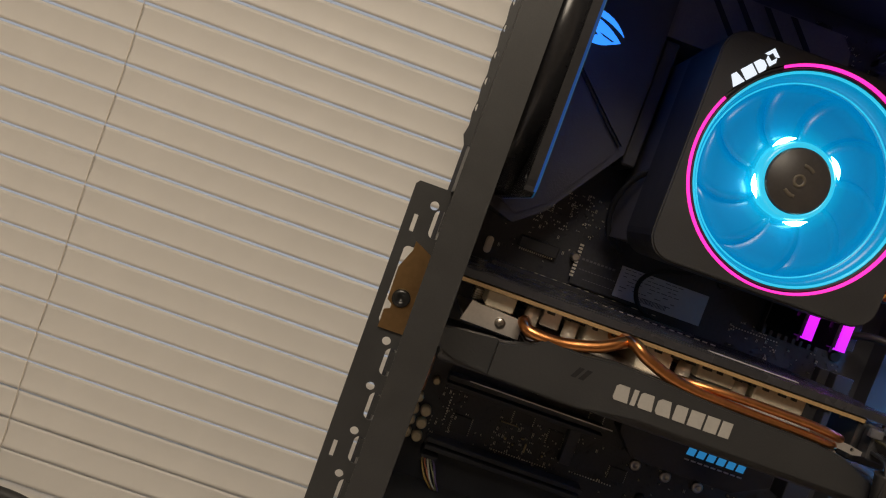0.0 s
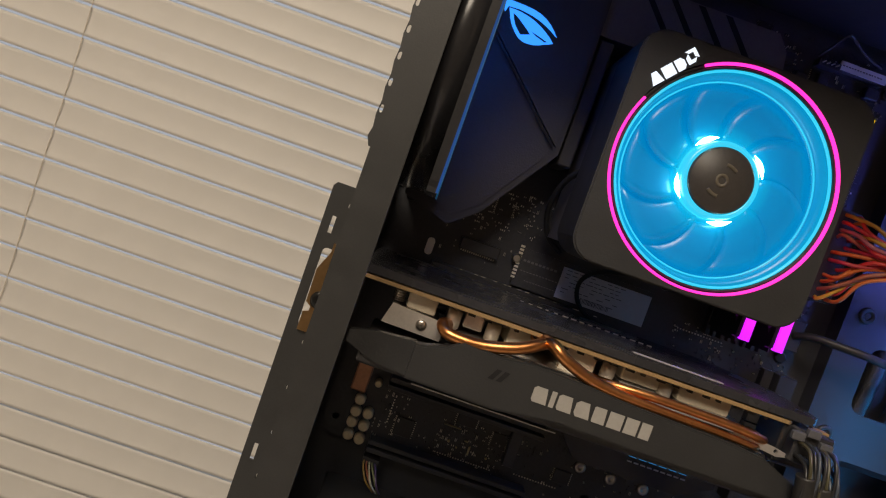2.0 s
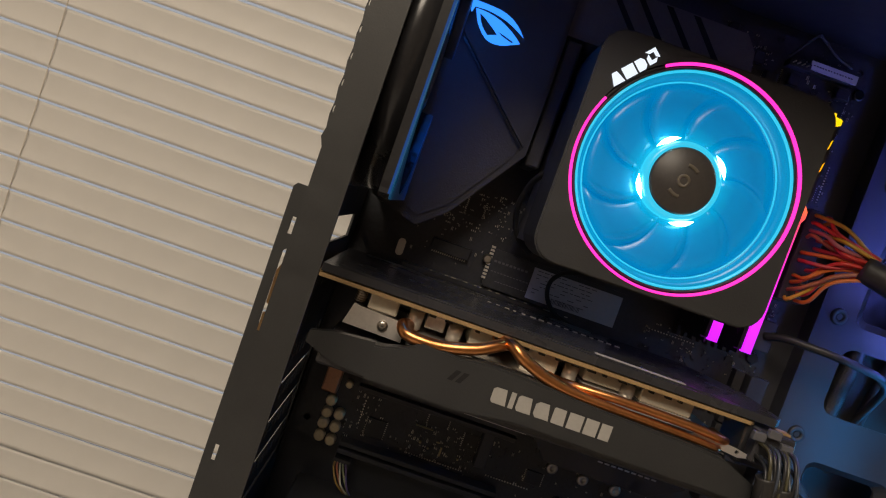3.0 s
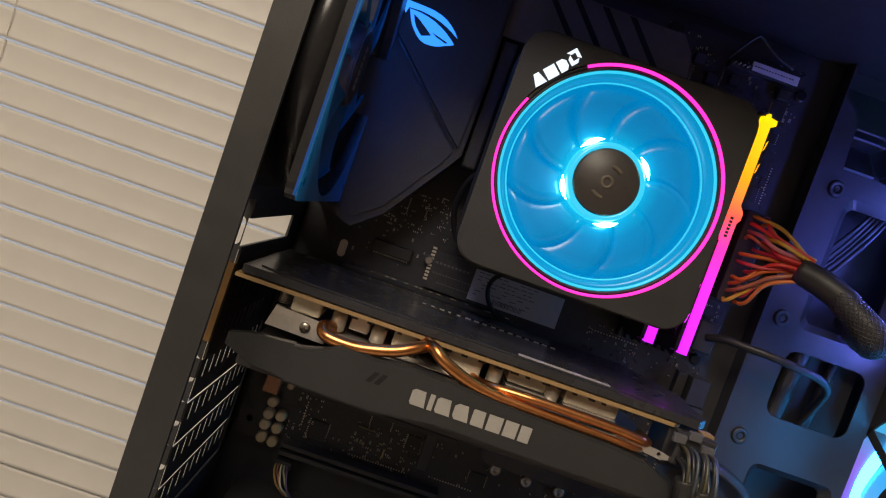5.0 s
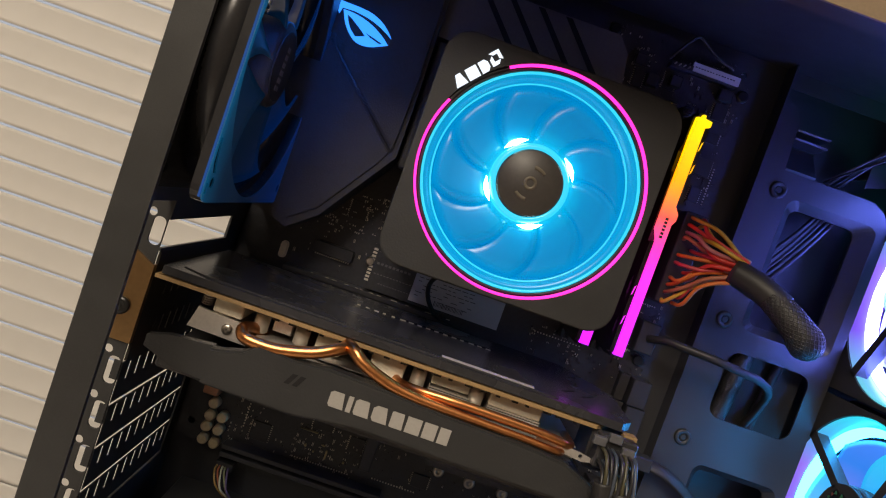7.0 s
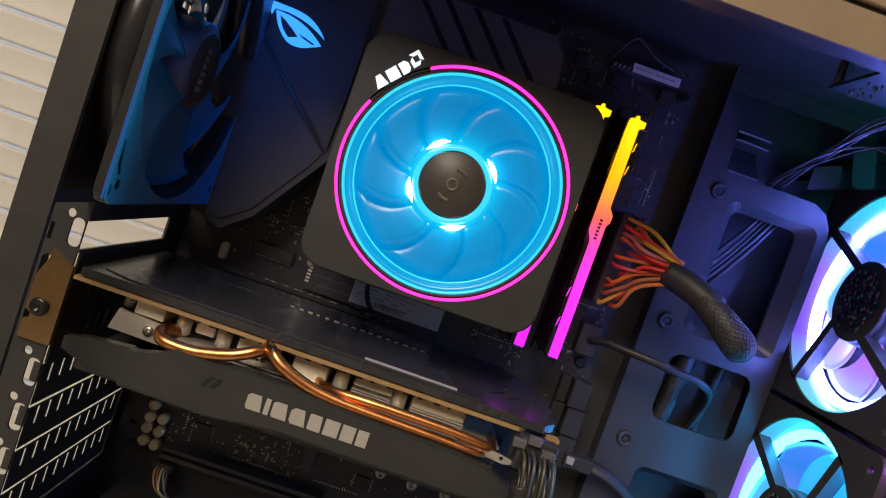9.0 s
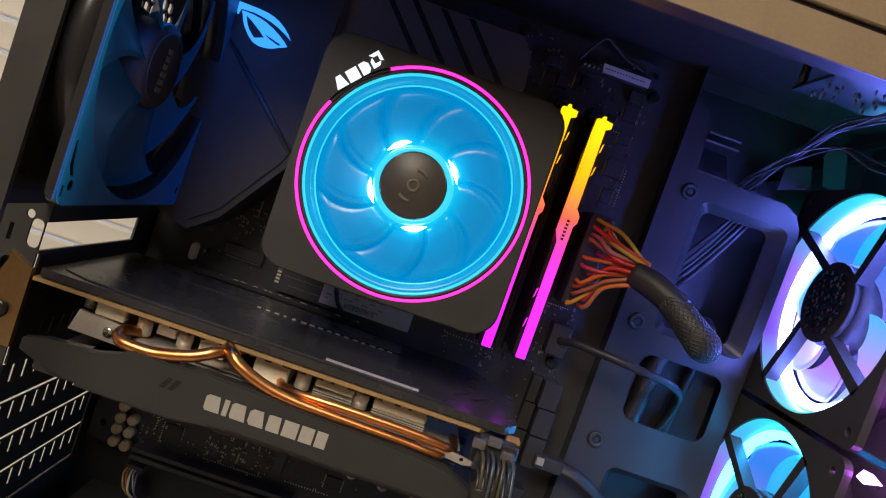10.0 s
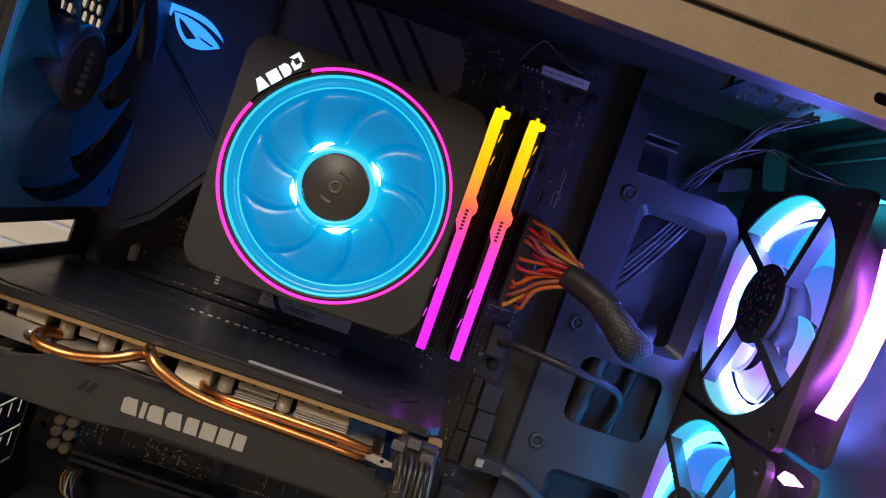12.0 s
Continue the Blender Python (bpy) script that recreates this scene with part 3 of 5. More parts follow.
def case_fan(c, depth, label, blades, blade_mats, frame_mat, inner, halo=None, hub_mat=matte_plastic, struts=None, cuts=(), face=None, hub_r=0.0220):
    """A 120 mm fan across the x axis; c is its middle; inner is the x of the face that looks into the case."""
    f = thing("case_fan", (c[0], c[1], c[2] - 0.06), label, "case fan", "case fans")
    x0, x1 = c[0] - depth / 2, c[0] + depth / 2
    bm = bmesh.new()
    sq = rect(c[1] - 0.06, c[1] + 0.06, c[2] - 0.06, c[2] + 0.06, 0.006)
    screws = [disc(c[1] + a * 0.0525, c[2] + b * 0.0525, 0.0022, 10) for a in (-1, 1) for b in (-1, 1)]
    plate(bm, "yz", sq, x0, x0 + 0.004, [disc(c[1], c[2], 0.0578, 56)] + screws)
    plate(bm, "yz", sq, x1 - 0.004, x1, [disc(c[1], c[2], 0.0578, 56)] + screws + list(cuts))
    lathe(bm, [(0.0578, -depth / 2 + 0.004), (0.0592, -depth / 2 + 0.004), (0.0592, depth / 2 - 0.004), (0.0578, depth / 2 - 0.004)], AX(c), 56)
    part("frame", bm, frame_mat, f)
    if face:
        # thin plate added over the frame to carry the blue light
        bm = bmesh.new()
        plate(bm, "yz", sq, x1, x1 + 0.0006, [disc(c[1], c[2], 0.0578, 56)] + screws + list(cuts))
        part("face_plate", bm, face, f, "black face with blue light put into its colour")
    bm = bmesh.new()
    lathe(bm, [(0.0, -0.009), (hub_r - 0.0025, -0.009), (hub_r, -0.0075), (hub_r, 0.0066), (hub_r - 0.0014, 0.008), (0.0, 0.008)], AX(c), 36)
    hub = part("hub", bm, hub_mat, f)
    for k in range(blades):
        bm = bmesh.new()
        blade(bm, AX(c), hub_r - 0.0005, 0.0484 if depth > 0.022 else 0.0555, 360 / blades * k, 26, 54, 56 if depth > 0.022 else 40, 0.006 if depth > 0.022 else 0.012, 0.0012, 9, 11)
        part("blade", bm, blade_mats[k % len(blade_mats)], f)
    sx = x0 if inner < c[0] else x1 - 0.003
    bm = bmesh.new()
    rod(bm, (sx, c[1], c[2]), (sx + 0.003, c[1], c[2]), 0.0212, None, 36)
    part("motor_plate", bm, hub_mat, f)
    for a, b in struts or ((20, 20), (110, 110), (200, 200), (290, 290)):
        o = Vector((0, c[1], c[2]))
        p, q = o + 0.0590 * Vector((0, math.cos(radians(a)), math.sin(radians(a)))), o + 0.0205 * Vector((0, math.cos(radians(b)), math.sin(radians(b))))
        d = (p - q).normalized()
        n = Vector((0, -d.z, d.y)) * 0.0024
        bm = bmesh.new()
        plate(bm, "yz", [(v.y, v.z) for v in (q + n, p + n * 1.2, p - n * 1.2, q - n)], sx, sx + (0.0070 if struts else 0.004))
        part("strut", bm, frame_mat, f)
    if halo:
        bm = bmesh.new()
        if depth > 0.022:
            lathe(bm, [(0.0502, -0.0042), (0.0540, -0.0042), (0.0540, 0.0010), (0.0502, 0.0010)], AX(c), 96)
        else:
            # rear fan: unseen diodes built as a thin arc that lights the blades
            lathe(bm, [(0.0571, 0.0055), (0.0577, 0.0055), (0.0577, 0.0085), (0.0571, 0.0085)], AX(c), 56, 55, 205)
        part("light_ring", bm, halo, f, "glowing light ring inside the frame")
        if depth > 0.022:
            bm = bmesh.new()
            lathe(bm, [(0.0568, -0.0115), (0.0576, -0.0115), (0.0576, 0.0045), (0.0542, 0.0045), (0.0545, 0.0030), (0.0568, 0.0010)], AX(c), 64)
            part("tunnel", bm, fan_wall, f, "softly glowing violet inner wall")
    return f, hub


rear, rear_hub = case_fan((0.0437, -0.097, 0.392), 0.021, "black rear case fan tinted blue by the lights", 7, [rear_spill], gloss_plastic, 0.0, rear_blue, face=rear_spill, hub_r=0.0185, cuts=[[(-0.1550, 0.3560), (-0.1532, 0.3562), (-0.1508, 0.3462), (-0.1490, 0.3430), (-0.1520, 0.3430), (-0.1545, 0.3470)], [(-0.1553, 0.3395), (-0.1532, 0.3392), (-0.1530, 0.3352), (-0.1552, 0.3350)]])
part("edge_glint", B(0.0536, 0.0544, -0.1573, -0.1566, 0.3340, 0.4500), rear_glint, rear, "thin added strip for the blue light on the frame edge")
bm = bmesh.new()
lathe(bm, [(0.0184, 0.0058), (0.0189, 0.0058), (0.0189, 0.0068), (0.0184, 0.0068)], AX((0.0437, -0.097, 0.392)), 20, 55, 125)
part("arc_glint", bm, rear_glint, rear_hub, "added blue arc for the light reflected on the hub")
bm = bmesh.new()
rod(bm, (0.0516, -0.097, 0.392), (0.0522, -0.097, 0.392), 0.0150, None, 32)
part("sticker", bm, mat("hub_sticker", (0.035, 0.035, 0.04), 0.5, grain=0.5, scale=400), rear_hub)
bm = bmesh.new()
for k in range(6):
    box(bm, 0.0522, 0.0524, -0.1006 + 0.0004 * k, -0.0950 + 0.0003 * (k % 3), 0.3815 + 0.0034 * k, 0.3836 + 0.0034 * k)
part("print", bm, mat("faint_sticker_print", (0.20, 0.19, 0.24), 0.5), rear_hub, "faint pale print on the hub")
for zc in (0.395, 0.2715):
    c = (0.3935, -0.0500, zc)
    f, hub = case_fan(c, 0.025, "black front case fan with glowing cyan and violet blades", 7, [fan_cyan, fan_violet], matte_plastic, 0.0, fan_halo_violet if zc > 0.3 else fan_halo_teal, struts=((37, 57), (122, 141), (217, 237), (304, 318)))
    bm = bmesh.new()
    for i in range(-5, 6):
        for j in range(-5, 6):
            cy, cz = c[1] + 0.0052 * (i + 0.5 * (j % 2)), c[2] + 0.0045 * j
            if (cy - c[1]) ** 2 + (cz - c[2]) ** 2 < 0.0168 ** 2:
                plate(bm, "yz", disc(cy, cz, 0.0026, 6, math.pi / 6), 0.3801, 0.3808, [disc(cy, cz, 0.0018, 6, math.pi / 6)])
    part("hex_pattern", bm, mat("iridescent_foil", (0.16, 0.17, 0.18), 0.30, metal=1.0, grain=0.5, scale=300), hub, "shiny honeycomb foil")
    for tint, rgb in (("red", (0.80, 0.30, 0.22)), ("green", (0.25, 0.75, 0.40)), ("silver", (0.16, 0.18, 0.20))):
        bm = bmesh.new()
        rf = random.Random(tint)
        for i in range(-4, 5):
            for j in range(-5, 6):
                cy, cz = c[1] + 0.0052 * (i + 0.5 * (j % 2)), c[2] + 0.0045 * j
                if (cy - c[1]) ** 2 + (cz - c[2]) ** 2 < 0.0166 ** 2 and rf.random() < 0.75:
                    a = rf.uniform(0, 6.28)
                    ring = [bm.verts.new((0.3798, cy + 0.0024 * math.cos(a + s), cz + 0.0024 * math.sin(a + s))) for s in (0, 0.5, 1.1)]
                    tip = bm.verts.new((0.3798 + rf.uniform(-0.0004, -0.0001), cy, cz))
                    for s in (0, 1):
                        bm.faces.new((ring[s], ring[s + 1], tip))
        tagged(part("foil_facet", bm, mat("foil_" + tint, rgb, 0.42, metal=0.9, grain=0.3, scale=400), hub, "glinting foil facets"), kind="stuff")
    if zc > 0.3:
        # unseen strip, inferred from the fan's side lights, added to light the rails above
        part("top_light", B(0.3865, 0.4005, -0.0900, -0.0100, zc + 0.0600, zc + 0.0606), lit("teal_lit_strip", (0.02, 0.45, 0.62), 9.0), f, "unseen teal edge light added on the upper side")
        bm = bmesh.new()
        plate(bm, "xz", [(0.3900, 0.3585), (0.3992, 0.3580), (0.4040, 0.378), (0.4062, 0.400), (0.4066, 0.432), (0.3925, 0.432), (0.3955, 0.408), (0.3950, 0.388), (0.3930, 0.370)], -0.1132, -0.1121)
        part("side_light", bm, strip_white, f, "white glowing side light bar")
    else:
        bm = bmesh.new()
        plate(bm, "xz", [(0.3850, 0.3270), (0.3885, 0.3250), (0.3965, 0.3268), (0.3910, 0.3300), (0.3870, 0.3305)], -0.1132, -0.1121)
        part("side_light", bm, strip_white, f, "white glowing side light bar")

# ---------- motherboard ----------
mb = thing("motherboard", (0.1565, 0.0, 0.185), "black motherboard screwed to the case tray", "motherboard")
bm = bmesh.new()
plate(bm, "xz", rect(0.0345, 0.2787, 0.185, 0.4905), 0.0, 0.0016, [disc(x, z, 0.002, 10) for x in (0.041, 0.195, 0.272) for z in (0.195, 0.330, 0.484)])
part("circuit_board", bm, pcb_black, mb)
for x0 in (0.041, 0.195, 0.272):
    for z0 in (0.195, 0.3124 if x0 > 0.2 else 0.330, 0.484):
        if x0 < 0.1 and z0 < 0.2:
            continue
        x, z = (0.2752, 0.4722) if x0 > 0.2 and z0 > 0.4 else (x0, z0)
        bm = bmesh.new()
        rod(bm, (x, 0.0085, z), (x, -0.0002, z), 0.0026, None, 6)
        rod(bm, (x, -0.0002, z), (x, -0.0022, z), 0.0036, 0.0030, 14, 0.0004)
        part("screw", bm, mat("black_screw", (0.04, 0.04, 0.04), 0.3, metal=0.8), mb)

# small parts of the board: resistors, coils and chips too small to pick apart
rnd = random.Random(7)
bm_m, bm_b = bmesh.new(), bmesh.new()


def scatter(x0, x1, z0, z1, n, bright):
    for _ in range(n):
        x, z = rnd.uniform(x0, x1), rnd.uniform(z0, z1)
        x, z = round(x / 0.0011) * 0.0011, round(z / 0.0011) * 0.0011
        a, b = rnd.choice(((0.0006, 0.0012), (0.0012, 0.0006), (0.0005, 0.0008), (0.0008, 0.0005), (0.0005, 0.0008), (0.0016, 0.0009), (0.0009, 0.0020)))
        h = rnd.uniform(0.0005, 0.0012)
        if rnd.random() < bright:
            box(bm_m, x, x + a * 0.28, -h, 0.0, z, z + b)
            box(bm_m, x + a * 0.72, x + a, -h, 0.0, z, z + b)
        box(bm_b, x + a * 0.2, x + a * 0.8, -h * 0.95, 0.0, z, z + b)


scatter(0.072, 0.100, 0.326, 0.350, 110, 0.6)
scatter(0.100, 0.122, 0.328, 0.352, 60, 0.6)
scatter(0.062, 0.108, 0.304, 0.326, 40, 0.4)
scatter(0.062, 0.20, 0.188, 0.252, 260, 0.35)
scatter(0.100, 0.145, 0.192, 0.216, 150, 0.6)
scatter(0.062, 0.078, 0.192, 0.222, 60, 0.6)
scatter(0.20, 0.276, 0.188, 0.300, 260, 0.35)
scatter(0.190, 0.276, 0.452, 0.488, 170, 0.4)
scatter(0.256, 0.277, 0.300, 0.345, 80, 0.3)
scatter(0.254, 0.277, 0.405, 0.452, 60, 0.2)
scatter(0.205, 0.255, 0.296, 0.313, 70, 0.5)
scatter(0.2560, 0.2775, 0.312, 0.345, 40, 0.5)
for x, z, n, du, dw in ((0.2745, 0.4080, 14, 0.0, 0.0016), (0.2575, 0.4100, 10, 0.0, 0.0018), (0.2600, 0.4475, 8, 0.0016, 0.0), (0.2575, 0.3440, 10, 0.0014, 0.0), (0.2100, 0.3085, 16, 0.0018, 0.0), (0.1000, 0.2225, 18, 0.0016, 0.0), (0.1020, 0.1935, 22, 0.0016, 0.0), (0.0700, 0.2010, 9, 0.0, 0.0017), (0.1500, 0.1960, 16, 0.0017, 0.0)):
    for k in range(n):
        box(bm_m, x + du * k, x + du * k + 0.0007, -0.0004, 0.0, z + dw * k, z + dw * k + 0.0007)
tagged(part("solder_pad", bm_m, solder, mb, "tiny solder joints and pads"), kind="stuff")
tagged(part("surface_component", bm_b, chip_black, mb, "tiny black surface components"), kind="stuff")

# larger chips
for x, z, a, b, h in ((0.2627, 0.4230, 0.0098, 0.0100, 0.0022), (0.2640, 0.4420, 0.0070, 0.0062, 0.0012), (0.2655, 0.4080, 0.0062, 0.0085, 0.0014), (0.131, 0.2075, 0.009, 0.009, 0.001), (0.108, 0.214, 0.012, 0.007, 0.0012), (0.075, 0.196, 0.011, 0.011, 0.001), (0.150, 0.228, 0.008, 0.008, 0.001),
                      (0.262, 0.455, 0.008, 0.009, 0.0015), (0.088, 0.336, 0.010, 0.010, 0.001), (0.230, 0.462, 0.007, 0.010, 0.0012), (0.213, 0.458, 0.006, 0.009, 0.0012), (0.172, 0.200, 0.010, 0.008, 0.0012)):
    bm = bmesh.new()
    box(bm, x, x + a, -h, 0, z, z + b, 0.0002)
    chip = part("chip", bm, chip_black, mb)
    bm = bmesh.new()
    n = int(b / 0.0011)
    for k in range(n):
        w = z + (k + 0.5) * b / n
        box(bm, x - 0.0008, x, -0.0003, 0, w - 0.0002, w + 0.0002)
        box(bm, x + a, x + a + 0.0008, -0.0003, 0, w - 0.0002, w + 0.0002)
    part("pin_row", bm, solder, chip)

# audio capacitors and shield by the rear edge
for x, z in ((0.0515, 0.2102), (0.0513, 0.2029), (0.0584, 0.2037), (0.0512, 0.1963), (0.0583, 0.1961), (0.0515, 0.1887), (0.0583, 0.1881), (0.0584, 0.2223)):
    r = 0.0031 if z < 0.22 else 0.0022
    bm = bmesh.new()
    rod(bm, (x, 0, z), (x, -0.0066, z), r, None, 20, 0.0006)
    part("capacitor", bm, gold_can, mb, "small gold capacitor can")
bm = bmesh.new()
box(bm, 0.0756, 0.0986, -0.0042, 0, 0.3108, 0.3178, 0.0005)
socket = part("drive_socket", bm, slot_plastic, mb, "low black drive socket")
bm = bmesh.new()
for k in range(16):
    box(bm, 0.0770 + 0.0013 * k, 0.0776 + 0.0013 * k, -0.0006, 0, 0.3096, 0.3108)
part("pin_row", bm, solder, socket)
part("audio_shield", B(0.0440, 0.0530, -0.0100, 0.0, 0.2155, 0.2370, 0.0008), mat("copper_shield", (0.48, 0.25, 0.15), 0.4, metal=0.8, grain=0.2, scale=500), mb, "copper coloured audio shield")
bm = bmesh.new()
plate(bm, "xz", rect(0.0576, 0.0620, 0.3010, 0.3110, 0.0021, 5), -0.0006, 0.0)
plate(bm, "xz", rect(0.0580, 0.0616, 0.3014, 0.3106, 0.0018, 5), -0.0036, -0.0006)
plate(bm, "xz", rect(0.0584, 0.0612, 0.3018, 0.3102, 0.0014, 5), -0.0040, -0.0036)
part("crystal", bm, can_metal, mb, "pale oval crystal can")

# rear port cover with lit emblem
bm = bmesh.new()
outline = [(0.0380, 0.3300), (0.0638, 0.3222), (0.0780, 0.3335), (0.1000, 0.3655), (0.1058, 0.3740), (0.1060, 0.4100), (0.1045, 0.4800), (0.0380, 0.4880)]
plate(bm, "xz", outline, -0.0400, -0.0020, [])
plate(bm, "xz", [(0.0420, 0.3370), (0.0632, 0.3272), (0.0765, 0.3372), (0.0980, 0.3685), (0.1010, 0.3748), (0.0925, 0.3822), (0.0552, 0.4180), (0.0420, 0.4300)], -0.0412, -0.0400, [])
plate(bm, "xz", [(0.0572, 0.4204), (0.0945, 0.3850), (0.1028, 0.3776), (0.1040, 0.4100), (0.1030, 0.4740), (0.0430, 0.4820), (0.0430, 0.4330)], -0.0424, -0.0400, [])
cover = part("port_cover", bm, matte_plastic, mb, "matt black faceted port cover")
bm = bmesh.new()
plate(bm, "xz", [(0.0566, 0.4196), (0.0938, 0.3843), (0.1018, 0.3770), (0.1014, 0.3764), (0.0932, 0.3836), (0.0560, 0.4190)], -0.0428, -0.0400)
part("ridge", bm, gloss_plastic, cover, "thin glossy ridge between the facets")
for pts, gaps in (([(0.0546, 0.4386), (0.0577, 0.4385), (0.0647, 0.4383), (0.0692, 0.4379), (0.0728, 0.4371), (0.0765, 0.4356), (0.0795, 0.4337), (0.0824, 0.4312), (0.0846, 0.4286), (0.0815, 0.4304), (0.0780, 0.4321), (0.0742, 0.4336), (0.0701, 0.4347), (0.0665, 0.4353), (0.0628, 0.4357), (0.0567, 0.4354), (0.0558, 0.4322), (0.0551, 0.4332)], []),
                  ([(0.0573, 0.4348), (0.0606, 0.4348), (0.0635, 0.4346), (0.0675, 0.4339), (0.0710, 0.4329), (0.0748, 0.4313), (0.0783, 0.4294), (0.0814, 0.4273), (0.0839, 0.4252), (0.0815, 0.4240), (0.0799, 0.4234), (0.0775, 0.4222), (0.0748, 0.4213), (0.0722, 0.4210), (0.0700, 0.4210), (0.0680, 0.4215), (0.0664, 0.4222), (0.0642, 0.4239), (0.0623, 0.4259), (0.0606, 0.4280), (0.0593, 0.4303)],
                   [[(0.0600, 0.4331), (0.0630, 0.4317), (0.0657, 0.4299), (0.0690, 0.4277), (0.0716, 0.4257), (0.0690, 0.4247), (0.0669, 0.4240), (0.0650, 0.4255), (0.0632, 0.4272), (0.0614, 0.4299)], [(0.0712, 0.4275), (0.0751, 0.4266), (0.0808, 0.4250), (0.0796, 0.4243), (0.0743, 0.4258)]])):
    bm = bmesh.new()
    plate(bm, "xz", pts, -0.0430, -0.0424, gaps)
    part("emblem", bm, emblem_blue, cover, "blue glowing emblem")

# heatsinks above the processor
vrm = bmesh.new()
plate(vrm, "xz", [(0.1040, 0.4400), (0.1950, 0.4400), (0.2030, 0.4480), (0.2005, 0.4640), (0.1940, 0.4720), (0.1040, 0.4720)], -0.0330, -0.0040)
vrm = part("power_heatsink", vrm, grey_metal, mb, "grey metal heatsink with slanted grooves")
for u in (0.1180, 0.1330, 0.1490, 0.1640):
    bm = bmesh.new()
    plate(bm, "xz", [(u, 0.4712), (u + 0.0035, 0.4712), (u + 0.0315, 0.4410), (u + 0.0275, 0.4410)], -0.0336, -0.0330)
    part("groove", bm, gloss_plastic, vrm)
bm = bmesh.new()
box(bm, 0.1070, 0.1150, -0.0345, -0.0040, 0.3700, 0.4380, 0.001)
part("side_heatsink", bm, matte_plastic, mb)

# memory slots, main power socket, headers
for x in (0.2262, 0.2355, 0.2447, 0.2540):
    bm = bmesh.new()
    box(bm, x - 0.0032, x - 0.0012, -0.0075, 0, 0.3110, 0.4500, 0.0003)
    box(bm, x + 0.0012, x + 0.0032, -0.0075, 0, 0.3110, 0.4500, 0.0003)
    box(bm, x - 0.0012, x + 0.0012, -0.0035, 0, 0.3110, 0.4500)
    slot = part("memory_slot", bm, slot_plastic, mb)
    bm = bmesh.new()
    box(bm, x - 0.0030, x + 0.0030, -0.0170, -0.002, 0.4470, 0.4535, 0.0008)
    latch = part("latch", bm, slot_plastic, slot)
    for k in range(4):
        part("ridge", B(x - 0.0020, x + 0.0020, -0.0182, -0.0168, 0.4476 + 0.0015 * k, 0.4484 + 0.0015 * k, 0.0002), slot_plastic, latch)
bm = bmesh.new()
box(bm, 0.2600, 0.2705, -0.0130, 0, 0.3480, 0.4000, 0.0006)
part("power_socket", bm, slot_plastic, mb)
# chokes and a fan header between the memory slots and the board's top edge
for x, z, a, b, h in ((0.2612, 0.4655, 0.0078, 0.0066, 0.0050), (0.2330, 0.4640, 0.0066, 0.0066, 0.0045), (0.2200, 0.4600, 0.0072, 0.0072, 0.0050), (0.2105, 0.4690, 0.0066, 0.0066, 0.0045)):
    part("choke", B(x, x + a, -h, 0, z, z + b, 0.0006), chip_black, mb)
header = part("fan_header", B(0.2295, 0.2420, -0.0070, 0, 0.4735, 0.4775, 0.0003), slot_plastic, mb)
for k in range(4):
    part("pin", B(0.2310 + 0.0026 * k, 0.2316 + 0.0026 * k, -0.0105, -0.0070, 0.4750, 0.4756), solder, header)
part("header", B(0.2640, 0.2750, -0.0105, 0, 0.3180, 0.3360, 0.0005), slot_plastic, mb)
for x0, z0, z1 in ((0.2703, 0.2882, 0.3036), (0.2716, 0.2720, 0.2876), (0.2720, 0.2535, 0.2712)):
    part("sata_socket", B(x0, x0 + 0.0105, -0.0125, 0, z0, z1, 0.0004), slot_plastic, mb)
    part("socket_rail", B(0.2640, x0 - 0.0006, -0.0060, 0, z0, z1, 0.0003), chip_black, mb)
part("drive_slot", B(0.1405, 0.1472, -0.0060, 0, 0.2008, 0.2226, 0.0004), mat("grey_slot_plastic", (0.055, 0.055, 0.058), 0.4, grain=0.2, scale=800), mb)
for x0, x1, z0, z1, h in ((0.1200, 0.1211, 0.1981, 0.2035, 0.0014), (0.1020, 0.1126, 0.2114, 0.2119, 0.0020), (0.1070, 0.1084, 0.2020, 0.2034, 0.0018), (0.1126, 0.1136, 0.2000, 0.2010, 0.0016), (0.1310, 0.1322, 0.1992, 0.2004, 0.0016), (0.1165, 0.1188, 0.2052, 0.2060, 0.0012)):
    part("capacitor", B(x0, x1, -h, 0, z0, z1, 0.0002), mat("tan_component", (0.50, 0.42, 0.22), 0.4, metal=0.3), mb, "tiny tan component")
part("sata_socket", B(0.2660, 0.2800, -0.0140, 0, 0.2250, 0.2410, 0.0005), slot_plastic, mb)
lab = part("sticker", B(0.2417, 0.2692, -0.0062, -0.0050, 0.4752, 0.4800), label_white, mb, "white bar-code sticker")
bm = bmesh.new()
for k in range(14):
    x = 0.2430 + 0.0017 * k
    box(bm, x, x + rnd.uniform(0.0006, 0.0013), -0.0064, -0.0062, 0.4773, 0.4779)
part("print", bm, ink, lab)
part("socket_block", B(0.2425, 0.2685, -0.0050, 0, 0.4740, 0.4812), slot_plastic, mb)

# expansion slots
for z in (0.2960, 0.2740, 0.2262, 0.1880):
    bm = bmesh.new()
    x1 = 0.158
    box(bm, 0.0640, x1, -0.0105, 0, z - 0.0036, z - 0.0009, 0.0003)
    box(bm, 0.0640, x1, -0.0105, 0, z + 0.0009, z + 0.0036, 0.0003)
    box(bm, 0.0640, x1, -0.0050, 0, z - 0.0009, z + 0.0009)
    part("expansion_slot", bm, slot_plastic, mb)
bm = bmesh.new()
x = 0.080
